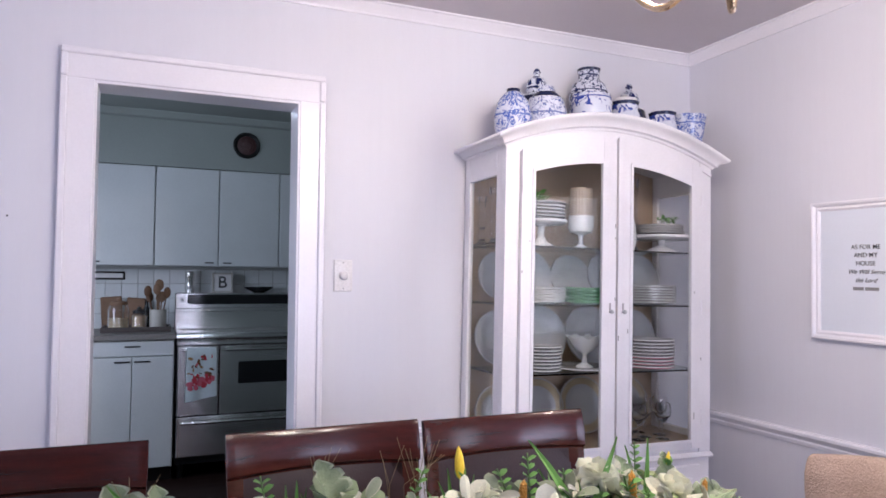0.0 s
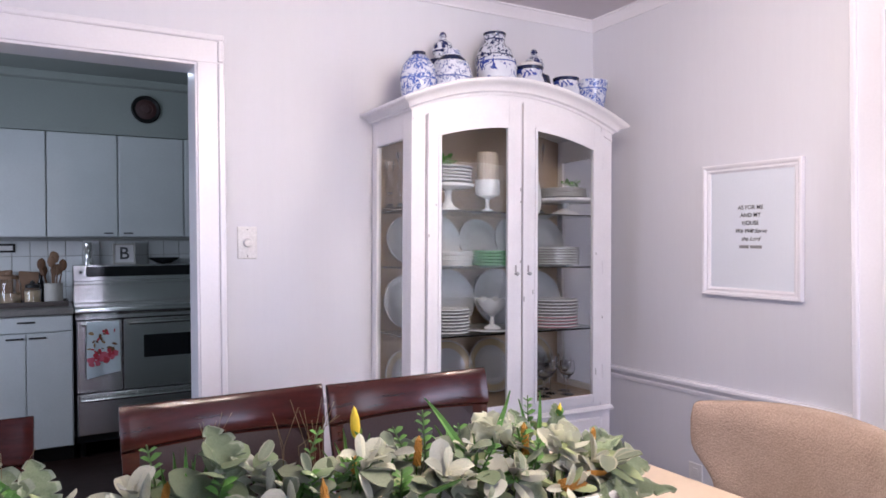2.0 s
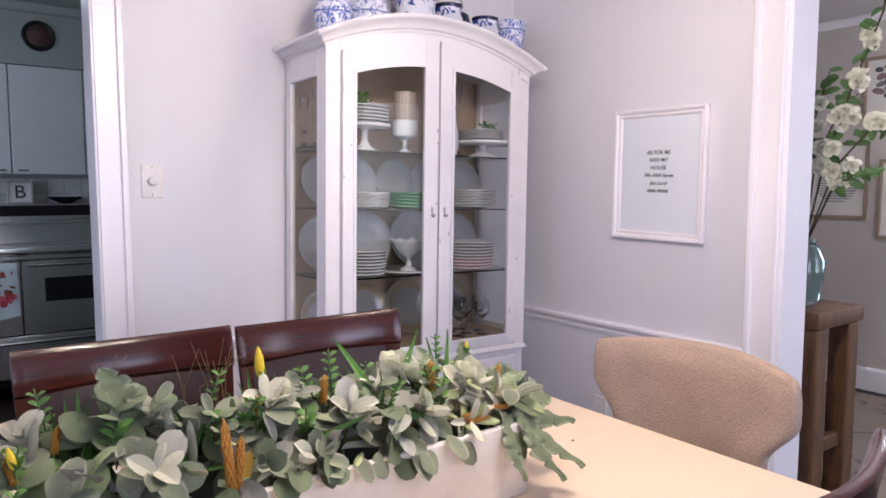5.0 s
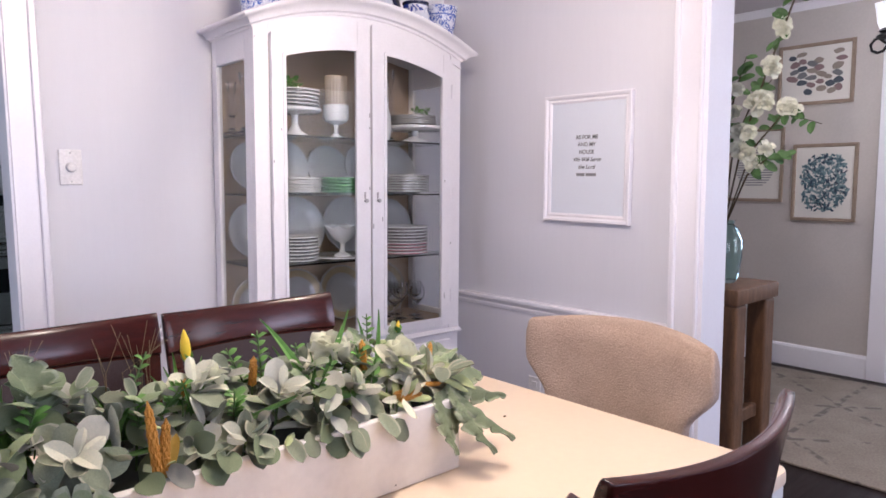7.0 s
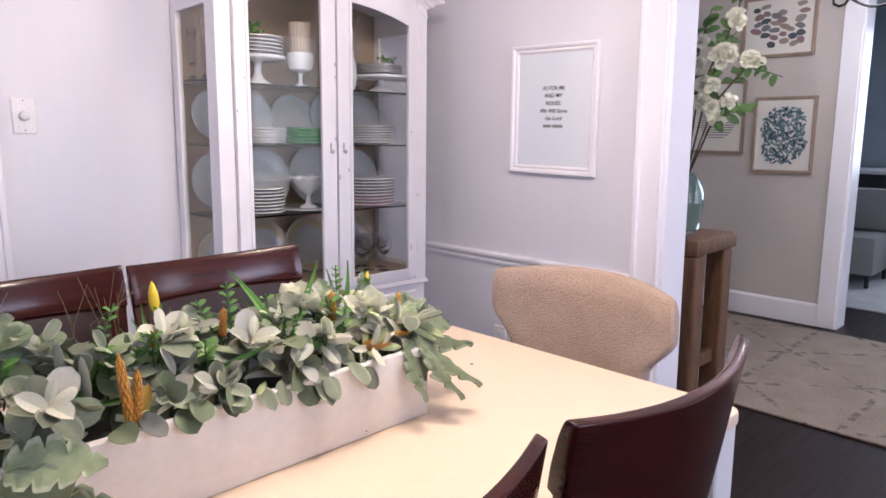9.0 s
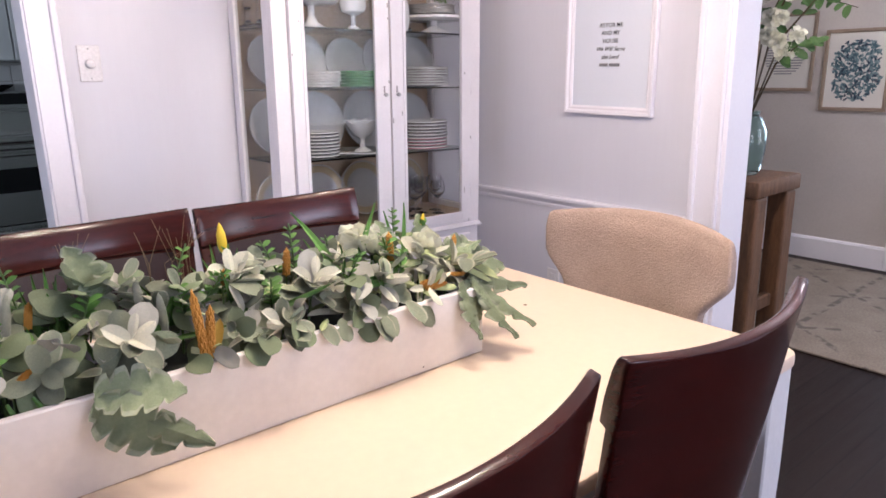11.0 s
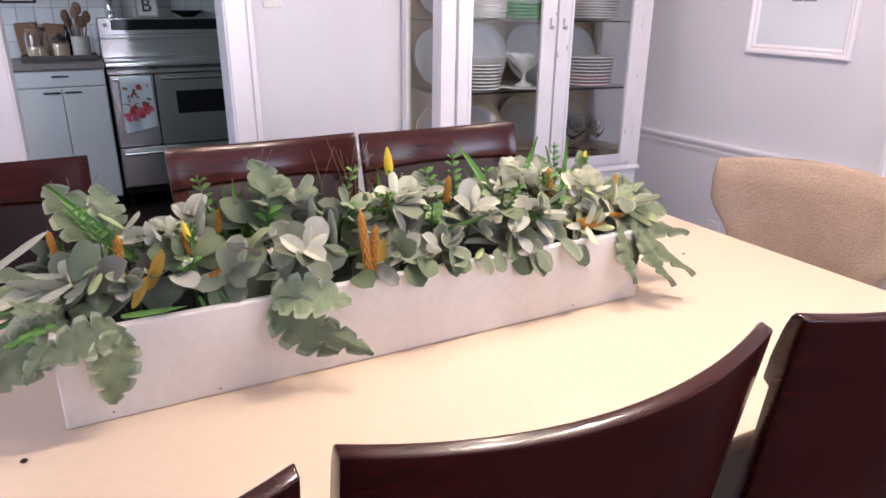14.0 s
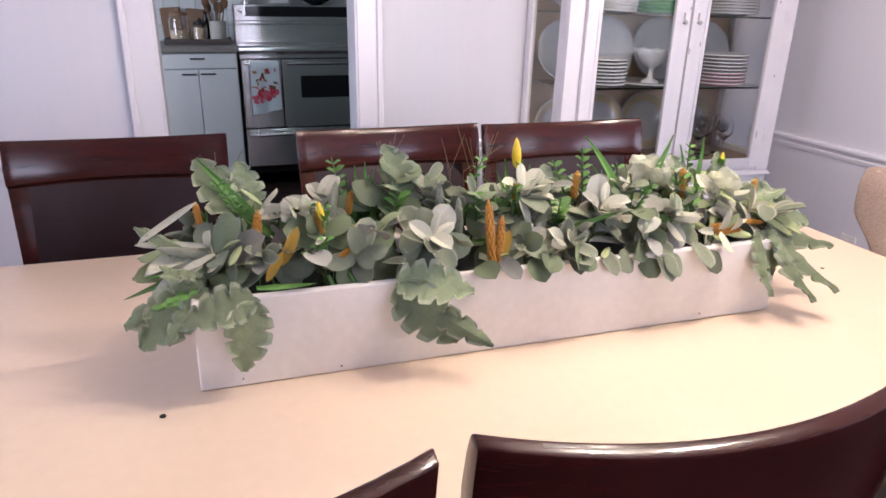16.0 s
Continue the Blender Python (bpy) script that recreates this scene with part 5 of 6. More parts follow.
POT = [(0, 0), (.048, 0), (.052, .02), (.066, .10), (.066, .15), (.055, .175), (.058, .195), (.062, .21), (.056, .21), (.05, .18), (0, .17)]
FLARE = [(0, 0), (.045, 0), (.047, .01), (.060, .12), (.074, .205), (.076, .215), (.070, .215), (.056, .12), (.04, .02), (0, .02)]
jar(1.372, 2.44, OVOID, POTA, "small ovoid blue and white jar with dense pattern", 1.03)
jar(1.571, 2.60, GINGER, POTD, "dark patterned ginger jar with a pointed lid", 1.10, GLID, POTD)
jar(1.520, 2.44, BALL, POTB, "round lidded blue and white jar with fine pattern", 1.03)
jar(1.825, 2.585, TALL, POTD, "tall wide-shouldered blue and white jar with a short neck", 1.11)
jar(1.735, 2.435, BOWL, POTC, "blue and white bowl with bold brushwork", 1.0)
jar(2.053, 2.60, GINGER, POTD, "dark patterned ginger jar with a pointed lid", 1.12, GLID, POTD)
jar(1.905, 2.435, POT, POTC, "low lidded blue and white pot with silver cap", .96, [(0, .2), (.06, .205), (.052, .225), (.02, .238), (0, .25)], CHINA)
jar(2.105, 2.435, POT, POTC, "small blue and white pot with bold brushwork", .95)
jar(2.250, 2.440, FLARE, POTA, "flared blue and white planter with scrolling pattern", 1.06)

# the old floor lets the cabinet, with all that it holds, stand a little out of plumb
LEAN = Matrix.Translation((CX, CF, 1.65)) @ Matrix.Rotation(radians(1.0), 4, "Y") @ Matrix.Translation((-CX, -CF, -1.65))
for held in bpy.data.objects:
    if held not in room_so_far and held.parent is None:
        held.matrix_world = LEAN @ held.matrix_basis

# ---- chandelier over the table ----
ch = thing("brass_chandelier", "brass chandelier with curled arms and lit bulbs over the table", "chandelier", pose(*LAMP_AT))
part("stem", lathe([(0, -.13), (.02, -.12), (.032, -.09), (.018, -.05), (.03, 0), (.016, .05), (.012, .12), (.012, .41), (.05, .42), (.06, .4445), (0, .4445)], 16), BRASS, ch, "", True)
for k in range(6):
    a = radians(-20 + 60 * k)
    ca, sa = math.cos(a), math.sin(a)
    pts = []
    for j in range(17):
        t = j / 16
        r = .02 + .24 * t
        z = -.06 - .085 * math.sin(math.pi * min(1, t * 1.15)) + .08 * max(0, t - .75) * 4 * .6
        pts.append((r * ca, r * sa, z))
    part("arm", tube(pts, .007, 8), BRASS, ch, "", True)
    part("candle_cup", merge(None, lathe([(0, 0), (.028, .004), (.026, .012), (.012, .016), (.011, .045), (0, .045)], 14), pose(.262 * ca, .262 * sa, -.02)), BRASS, ch, "", True)
    part("bulb", merge(None, lathe([(.008, 0), (.014, .012), (.013, .03), (.004, .052), (0, .055)], 10), pose(.262 * ca, .262 * sa, .026)), BULB, ch, "lit candle bulb", True)

# ---- kitchen ----
wall("wall_kitchen_north", [((-1.7, 5.65, 0), (2.6, 5.75, 2.52))], KITWALL, "pale green-grey painted kitchen wall")
# out of view; its opening is made up for the kitchen fill
wall("wall_kitchen_west", [((-1.8, 2.82, 0), (-1.6, 3.6, 2.52)), ((-1.8, 4.6, 0), (-1.6, 5.75, 2.52)), ((-1.8, 3.6, 0), (-1.6, 4.6, 1.1)), ((-1.8, 3.6, 2.1), (-1.6, 4.6, 2.52))], KITWALL, "unseen pale green-grey kitchen wall with an opening for the fill lamp")
wall("wall_kitchen_east", [((2.5, 2.82, 0), (2.6, 5.65, 2.52))], KITWALL, "pale green-grey painted kitchen wall")
wall("wall_kitchen_south", [((-1.7, 2.821, 0), (DL - .03, 2.832, 2.52)), ((DR + .03, 2.821, 0), (2.5, 2.832, 2.52)), ((DL - .03, 2.821, DT + .02), (DR + .03, 2.832, 2.52))], KITWALL, "pale green-grey painted kitchen wall round the doorway")
solo("kitchen_ceiling", box((-1.7, 2.83, 2.52), (2.6, 5.75, 2.6), 0), KITWALL, "plain kitchen ceiling", "ceiling", kind="structure")
solo("soffit", box((-1.6, 5.302, 2.135), (2.5, 5.65, 2.52), 0), KITWALL, "boxed soffit above the wall cupboards", "soffit", kind="structure")
solo("kitchen_crown", run([(0, 0), (.03, .01), (.05, .045), (.05, .055), (0, .055)], (-1.6, 5.302, 2.465), (2.5, 5.302, 2.465), (0, -1, 0)), KITWALL, "painted moulding below the kitchen ceiling", "moulding", kind="structure")
fan = thing("wall_fan", "round dark ventilator set in the kitchen soffit", "ventilator", pose(.713, 5.302, 2.325))
part("ring", merge(None, lathe([(.070, 0), (.095, 0), (.097, .012), (.088, .02), (.070, .012)], 32), pose(0, 0, 0, 90)), DARKM, fan, "", True)
part("grille", merge(None, lathe([(0, .004), (.07, .003), (.07, .006), (.045, .012), (.044, .008), (.03, .01), (.028, .016), (0, .018)], 32), pose(0, 0, 0, 90)), mat("rusty_red_metal", (0.06, 0.022, 0.022), 0.5), fan, "", True)
klamp = thing("ceiling_light", "small dark ceiling lamp in the kitchen", "lamp", pose(.98, 4.55, 2.5195))
part("mount", lathe([(0, -.02), (.045, -.02), (.05, 0), (0, 0)], 16), DARKM, klamp)
part("globe", lathe([(0, -.085), (.03, -.075), (.042, -.05), (.03, -.02), (0, -.0205)], 16), CHROME, klamp, "", True)
# added fixture, hidden by the door head, that goes with the range lamp
kl2 = thing("ceiling_light", "unseen flat round ceiling light added to light the kitchen range", "lamp", pose(.42, 3.9, 2.5195))
part("rim", lathe([(.13, -.03), (.16, -.03), (.165, 0), (0, 0), (0, -.005), (.13, -.005)], 24), CHROME, kl2, "", True)
part("diffuser", lathe([(0, -.07), (.07, -.06), (.129, -.03), (.129, -.01), (0, -.01)], 24), KITLIGHT, kl2, "", True)

KF = 5.03


def bar_handle(x0, x1, y, z, parent, material=STEEL, r=.011):
    b = tube([(x0, y - .045, z), (x1, y - .045, z)], r, 10)
    for x in (x0 + .03, x1 - .03):
        tube([(x, y, z), (x, y - .045, z)], r * .7, 8, b)
    part("handle", b, material, parent, "", True)


def pull(x, z, parent):
    b = box((x - .048, KF - .024, z - .004), (x + .048, KF - .017, z + .006), .003)
    for s in (-1, 1):
        box((x + s * .04 - .004, KF - .018, z - .004), (x + s * .04 + .004, KF - .001, z + .004), .001, b)
    return part("handle", b, DARKM, parent, "dark bar handle")


for x0, x1 in ((-.29, .238), (-.83, -.295)):
    kc = thing("base_cabinet", "pale blue-white kitchen base cabinet with dark pulls", "cabinet", group="kitchen base cabinets")
    part("body", box((x0, KF + .004, .10), (x1, 5.645, .935), 0), KCAB, kc)
    part("toe_kick", box((x0, KF + .07, 0), (x1, 5.6, .10), 0), DARKM, kc)
    mid = (x0 + x1) / 2 + .01
    drw = part("drawer_front", box((x0 + .004, KF - .016, .832), (x1 - .004, KF + .003, .930), .004), KCAB, kc)
    pull(mid, .896, drw)
    for d0, d1, hx in ((x0 + .004, mid - .002, mid - .06), (mid + .002, x1 - .004, mid + .06)):
        d = part("door", box((d0, KF - .016, .105), (d1, KF + .003, .827), .004), KCAB, kc)
        pull(hx, .797, d)
solo("worktop", box((-.84, KF - .03, .936), (.246, 5.648, .975), .006), COUNTER, "speckled grey kitchen worktop with a rounded edge", "worktop")

rg = thing("kitchen_range", "stainless steel double-oven range with a tall backguard", "range", pose(.252, KF, 0))
RW = .915
part("carcass", box((.004, .02, .10), (RW - .004, .60, .935), 0), DARKM, rg)
for x in (.04, RW - .08):
    part("foot", tube([(x, .08, 0), (x, .08, .10)], .02, 8), DARKM, rg)
part("cooktop", box((0, -.02, .936), (RW, .60, .965), .006), STEEL, rg)
part("bullnose", tube([(0, -.02, .948), (RW, -.02, .948)], .030, 14), STEEL, rg, "", True)
part("front_band", box((0, -.015, .895), (RW, .02, .934), .003), STEEL, rg)
part("backguard", box((0, .50, .966), (RW, .60, 1.235), .006), STEEL, rg, "tall steel backguard")
part("display", box((.085, .496, 1.150), (RW - .02, .5005, 1.222), .002), BLACKG, rg, "long black control display")
part("backguard_shelf", box((0, .46, 1.095), (RW, .50, 1.125), .006), STEEL, rg)
part("indicator", merge(None, lathe([(0, 0), (.012, 0), (.010, .008), (0, .009)], 12), pose(.05, .499, 1.185, 90)), BLACKG, rg)
dl = part("oven_door", box((.006, -.012, .425), (.270, .018, .888), .006), STEEL, rg)
bar_handle(.03, .25, -.012, .866, dl)
dr = part("oven_door", box((.278, -.012, .425), (RW - .006, .018, .888), .006), STEEL, rg)
bar_handle(.31, RW - .03, -.012, .862, dr)
part("oven_window", box((.40, -.015, .625), (.80, -.011, .775), .002), BLACKG, dr)
wd = part("warming_drawer", box((.006, -.012, .150), (RW - .006, .018, .415), .006), STEEL, rg)
bar_handle(.03, RW - .03, -.012, .382, wd)


def cloth(u, v, s):
    x, z = .062 + .185 * u, .885 - .36 * v * (1 - .10 * u)
    wave = .005 * math.sin(9 * u) * v + (.012 if v > .06 else 0)
    return (.252 + x + .012 * v * (u - .3), KF - .078 - wave + (.003 if s else 0) + .01 * v, z)


tw = thing("kitchen_towel", "white tea towel with a red floral print on the oven handle", "towel")
part("cloth", shell(cloth, 10, 14), TOWEL, tw, "", True)
rr = random.Random(3)
for k in range(60):
    low = k < 34
    u, v = (rr.uniform(.06, .94), rr.gauss(.66, .055)) if low else (rr.gauss(.5, .22), rr.uniform(.16, .58))
    p = Vector(cloth(max(.07, min(.93, u)), v, 0))
    r = rr.uniform(.010, .022) if low else rr.uniform(.010, .020)
    b = lathe([(0, 0), (r, .0006), (0, .0012)], 9, None, None, (1, rr.uniform(.5, 1.1) if low else rr.uniform(.25, .6)))
    part("printed_flower", merge(None, b, Matrix.Translation(p + Vector((0, -.001 - .0002 * (k % 5), 0))) @ pose(0, 0, 0, 90, rr.uniform(0, 180), 0)), rr.choice([PINK, PINKL]) if low else rr.choice([PINKB, PINKB, GOLDB, PINK]), tw)

for n, (x0, x1) in enumerate(((-.76, -.335), (-.331, .098), (.102, .528), (.532, .96), (.964, 1.39))):
    uc = thing("wall_cupboard", "plain pale blue-white kitchen wall cupboard", "cupboard", group="kitchen wall cupboards")
    part("body", box((x0, 5.322, 1.43), (x1, 5.648, 2.133), 0), KCAB, uc)
    d = part("door", box((x0 + .002, 5.302, 1.432), (x1 - .002, 5.3215, 2.130), .004), KCAB, uc)
    hx = x1 - .06 if n % 2 == 0 else x0 + .06
    part("handle", box((hx - .03, 5.290, 1.452), (hx + .03, 5.302, 1.460), .002), DARKM, d)

tray = thing("serving_tray", "dark wooden tray on the worktop holding canisters", "tray", pose(.02, 5.33, .9755))
part("base", box((-.24, -.13, 0), (.20, .13, .012), .003), TRAYW, tray)
for a, b in (((-.24, -.13, .012), (.20, -.118, .035)), ((-.24, .118, .012), (.20, .13, .035)), ((-.24, -.118, .012), (-.228, .118, .035)), ((.188, -.118, .012), (.20, .118, .035))):
    part("rim", box(a, b, .002), TRAYW, tray)


def canister(x, y, r, h, fill, label, lidmat):
    c = thing("glass_canister", label, "canister", pose(x, y, .988))
    part("body", lathe([(0, 0), (r, 0), (r * 1.02, h * .8), (r * .8, h), (r * .76, h), (r * .96, h * .8), (r * .94, .006), (0, .006)], 20), GLASS, c, "", True)
    part("contents", lathe([(0, .007), (r * .92, .007), (r * .93, h * fill), (0, h * fill)], 18), FLOUR, c, "", True)
    part("lid", lathe([(0, h + .0005), (r * .85, h + .0005), (r * .85, h + .02), (r * .3, h + .03), (r * .25, h + .045), (0, h + .05)], 18), lidmat, c, "", True)


canister(-.115, 5.31, .068, .17, .45, "glass canister half full of dry goods", BOARD)
canister(.015, 5.30, .050, .11, .85, "small glass jar full of dry goods", DARKM)
for x, h, l in ((-.16, .235, -4), (-.02, .225, 5)):
    solo("chopping_board", box((-.07, -.010, 0), (.07, .010, h), .008), BOARD, "brown wooden chopping board leaning on the tiles", "chopping board", pose(x, 5.55, .9755, -8, l, 0))
solo("oil_bottle", lathe([(0, 0), (.028, 0), (.03, .01), (.03, .12), (.012, .16), (.011, .2), (.014, .205), (0, .21)], 16), BLACKG, "dark glass oil bottle among the canisters", "bottle", pose(.06, 5.40, .988), True)
crock = thing("utensil_crock", "grey crock crowded with wooden and metal utensils", "crock", pose(.135, 5.29, .988))
part("crock_body", lathe([(0, 0), (.048, 0), (.055, .02), (.055, .13), (.058, .138), (.050, .138), (.048, .02), (0, .012)], 20), STONEW, crock, "", True)
rr = random.Random(8)
for k in range(9):
    a = rr.uniform(0, 6.28)
    lx, ly, lz = .07 * math.cos(a), .05 * math.sin(a), rr.uniform(.22, .31)
    m = rr.choice([BOARD, BOARD, DARKM, RUSTIC])
    b = tube([(.02 * math.cos(a), .02 * math.sin(a), .03), (lx, ly, lz)], .005, 6)
    bl = bmesh.new()
    bmesh.ops.create_uvsphere(bl, u_segments=10, v_segments=6, radius=.026)
    merge(b, bl, Matrix.Translation((lx, ly, lz)) @ Matrix.Diagonal((1, .35, 1.5, 1)))
    part("utensil", b, m, crock, "", True)
solo("pepper_mill", lathe([(0, 0), (.032, 0), (.032, .03), (.028, .035), (.028, .10), (.032, .105), (.032, .15), (.02, .16), (0, .162)], 18), STEEL, "steel cylinder standing on the range backguard", "mill", pose(.355, 5.58, 1.2355), True)
bs = thing("letter_sign", "square white sign with a black capital letter", "sign", pose(.585, 5.555, 1.2355, -6, 0, 0))
part("board", box((-.075, -.01, 0), (.075, .01, .15), .003), PLASTIC, bs)
for a, b in (((-.075, -.016, .138), (.075, -.0102, .15)), ((-.075, -.016, 0), (.075, -.0102, .012)), ((-.075, -.016, .012), (-.063, -.0102, .138)), ((.063, -.016, .012), (.075, -.0102, .138))):
    part("border", box(a, b, .001), STONEW, bs)
ob = lettering("B", .125, bs, .075, INK, bold=.001)
ob.matrix_local = pose(0, -.0108, .075, 90)
dish = solo("dark_dish", lathe([(0, 0), (.04, 0), (.10, .03), (.115, .045), (.108, .045), (.09, .03), (0, .01)], 20, None, None, (1, .5)), BLACKG, "shallow dark dish on the range backguard", "dish", pose(.86, 5.585, 1.2355), True)
sh = thing("socket_strip", "dark framed socket strip under the wall cupboard", "socket", pose(-.16, 5.648, 1.36))
part("frame", box((-.14, -.02, -.03), (.07, 0, .03), .004), DARKM, sh)
part("face", box((-.125, -.024, -.016), (.055, -.0202, .016), .002), PLASTIC, sh)

# ---- hall ----
HX = 5.08
wall("wall_hall_east", [((HX, 1.39, 0), (HX + .14, 3.4, H)), ((HX, -1.5, 0), (HX + .14, .30, H)), ((HX, .30, 2.12), (HX + .14, 1.39, H))], HALLWALL, "beige painted hall wall with a doorway")
wall("wall_hall_north", [((2.65, 3.3, 0), (HX, 3.4, H))], HALLWALL, "beige painted hall wall")
# out of view; the opening is made up for the hall fill
wall("wall_hall_south", [((2.65, -1.6, 0), (3.5, -1.5, H)), ((4.9, -1.6, 0), (HX + .14, -1.5, H)), ((3.5, -1.6, 0), (4.9, -1.5, .8)), ((3.5, -1.6, 2.2), (4.9, -1.5, H))], HALLWALL, "unseen beige painted hall wall with an opening for the fill lamp")
wall("wall_hall_west", [((2.651, 1.42, 0), (2.660, 3.3, H)), ((2.651, -1.5, 0), (2.660, -.5, H)), ((2.651, -.5, 2.23), (2.660, 1.42, H))], HALLWALL, "beige painted hall wall round the wide opening")
solo("hall_ceiling", box((2.651, -1.6, H + .001), (HX + .14, 3.4, H + .09), 0), CEIL, "plain pale hall ceiling", "ceiling", kind="structure")
solo("hall_crown", run(CROWN, (HX, -1.5, H - .048), (HX, 3.3, H - .048), (-1, 0, 0)), TRIM, "white crown moulding in the hall", "moulding", kind="structure")
HB = [(0, 0), (.018, 0), (.018, .135), (.010, .148), (0, .152)]
solo("hall_baseboard", run(HB, (HX, 1.50, 0), (HX, 3.3, 0), (-1, 0, 0)), TRIM, "tall white hall baseboard", "baseboard", kind="structure")
d3 = thing("door_3", "white casing of the far doorway in the hall", "doorway", kind="structure")
for y0, y1 in ((1.388, 1.500), (.182, .302)):
    part("casing", box((HX - .022, y0, 0), (HX - .001, y1, 2.12), .003), TRIM, d3)
part("head_casing", box((HX - .022, .182, 2.118), (HX - .001, 1.500, 2.24), .003), TRIM, d3)
for y0, y1 in ((1.374, 1.392), (.298, .316)):
    part("jamb", box((HX - .01, y0, 0), (HX + .15, y1, 2.12), .002), TRIM, d3)

rug = solo("hall_rug", bevel_sharp(box((3.34, -1.2, .001), (4.94, 3.1, .012), 0), .003, 1), RUG, "worn beige hall rug with a faded lattice pattern", "rug")

st = thing("wooden_stand", "rustic brown wooden plant stand with thick legs", "stand", pose(2.84, 1.30, 0))
part("top_slab", bevel_sharp(box((0, 0, .790), (.385, .25, .859), 0), .012, 2), RUSTIC, st, "thick rounded wooden slab", True)
for x, y in ((.012, .008), (.275, .008), (.012, .155), (.275, .155)):
    part("leg", box((x, y, 0), (x + .088, y + .085, .789), .010, None, 2), RUSTIC, st)
part("stretcher", box((.10, .03, .27), (.275, .07, .33), .006), RUSTIC, st)
part("stretcher", box((.10, .175, .27), (.275, .215, .33), .006), RUSTIC, st)

vs = thing("glass_vase", "aqua glass jug with tall artificial white blossom branches", "vase", pose(3.03, 1.475, .8596))
part("jug", lathe([(0, 0), (.060, 0), (.075, .02), (.088, .11), (.088, .18), (.065, .24), (.050, .25), (.056, .268), (.050, .268), (.044, .25), (.083, .18), (.083, .11), (.068, .02), (0, .012)], 28), AQUA, vs, "", True)
VO = Vector((3.03, 1.475, .8596))
WPET = leaf_mesh("petal", mat("white_blossom", (0.80, 0.80, 0.69), 0.7, vary=0.05, scale=30, second=(0.70, 0.71, 0.55), amount=0.5, rnd=0.08), .46, .7, -.15, 0, 4, 7, .05)
GL = leaf_mesh("leaf", mat("blossom_leaf", (0.075, 0.155, 0.045), 0.6, vary=0.15, scale=20, second=(0.05, 0.10, 0.03), rnd=0.3), .24, .4, .2)
BR = mat("brown_twig", (0.06, 0.04, 0.02), 0.8)


def bloom(p, r, way):
    """A ruffled head of overlapping petals, no two heads alike."""
    w = Vector(way).normalized()
    a = w.orthogonal().normalized()
    b = w.cross(a)
    for layer, n, e in ((0, 7, .05), (1, 6, .5), (2, 5, .9), (3, 3, 1.3)):
        for k in range(n):
            ang = 2 * math.pi * k / n + layer * .6 + rb.gauss(0, .2)
            d = (math.cos(ang) * a + math.sin(ang) * b) * math.cos(e) + w * math.sin(e) + Vector((rb.gauss(0, .15), rb.gauss(0, .15), rb.gauss(0, .15)))
            share("petal", WPET, vs, facing(Vector(p) - VO, d, w, r * (1 - .16 * layer) * rb.uniform(.8, 1.15), rb.gauss(0, .4)))


rb = random.Random(21)
TWIGS = (((3.02, 1.465, 1.08), (2.95, 1.36, 1.45), (2.95, 1.28, 1.70), (2.95, 1.18, 1.98), (2.95, 1.17, 2.12)),
         ((3.02, 1.465, 1.08), (2.95, 1.32, 1.42), (2.95, 1.20, 1.56), (2.95, 1.06, 1.51)),
         ((3.02, 1.465, 1.08), (2.96, 1.40, 1.45), (2.95, 1.33, 1.60), (2.96, 1.25, 1.70)),
         ((3.02, 1.465, 1.08), (2.98, 1.46, 1.45), (2.97, 1.40, 1.68), (2.96, 1.36, 1.80)),
         ((3.02, 1.465, 1.08), (2.96, 1.34, 1.32), (2.95, 1.24, 1.40), (2.95, 1.16, 1.38)))
for tw_ in TWIGS:
    part("branch", tube([Vector(p) - VO for p in tw_], [.004] * (len(tw_) - 1) + [.0015], 6), BR, vs)
    for p, q in zip(tw_[1:], tw_[2:]):
        for k in range(7):
            c = Vector(p).lerp(Vector(q), rb.random())
            share("leaf", GL, vs, facing(c - VO, (rb.uniform(-.6, .3), rb.uniform(-1, 1), rb.uniform(-.6, .7)), (-1, 0, .4), rb.uniform(.042, .066)))
for p in ((2.95, 1.207, 1.872), (2.95, 1.225, 1.90), (2.94, 1.244, 1.727), (2.95, 1.255, 1.75), (2.94, 1.283, 1.625), (2.94, 1.31, 1.60), (2.94, 1.265, 1.60), (2.93, 1.156, 1.568), (2.94, 1.18, 1.58), (2.93, 1.323, 1.491), (2.93, 1.253, 1.421), (2.94, 1.388, 1.665), (2.94, 1.36, 1.50), (2.94, 1.37, 1.43), (2.94, 1.33, 1.40), (2.95, 1.40, 1.57), (2.95, 1.16, 2.05), (2.95, 1.30, 1.36)):
    bloom(p, rb.uniform(.034, .048), (-1, -.35 + rb.uniform(-.4, .4), rb.uniform(-.1, .5)))

# pictures on the hall wall
THIN = [(0, 0), (.022, 0), (.022, .014), (.018, .018), (0, .018)]


def art(name, y, z, hw, hh, label):
    t = thing(name, label, "picture", pose(HX - .002, y, z))
    frame_of(t, hw, hh, OAK, THIN)
    part("print", box((-.007, -hw + .02, -hh + .02), (-.001, hw - .02, hh - .02), 0), PRINT, t)
    return t


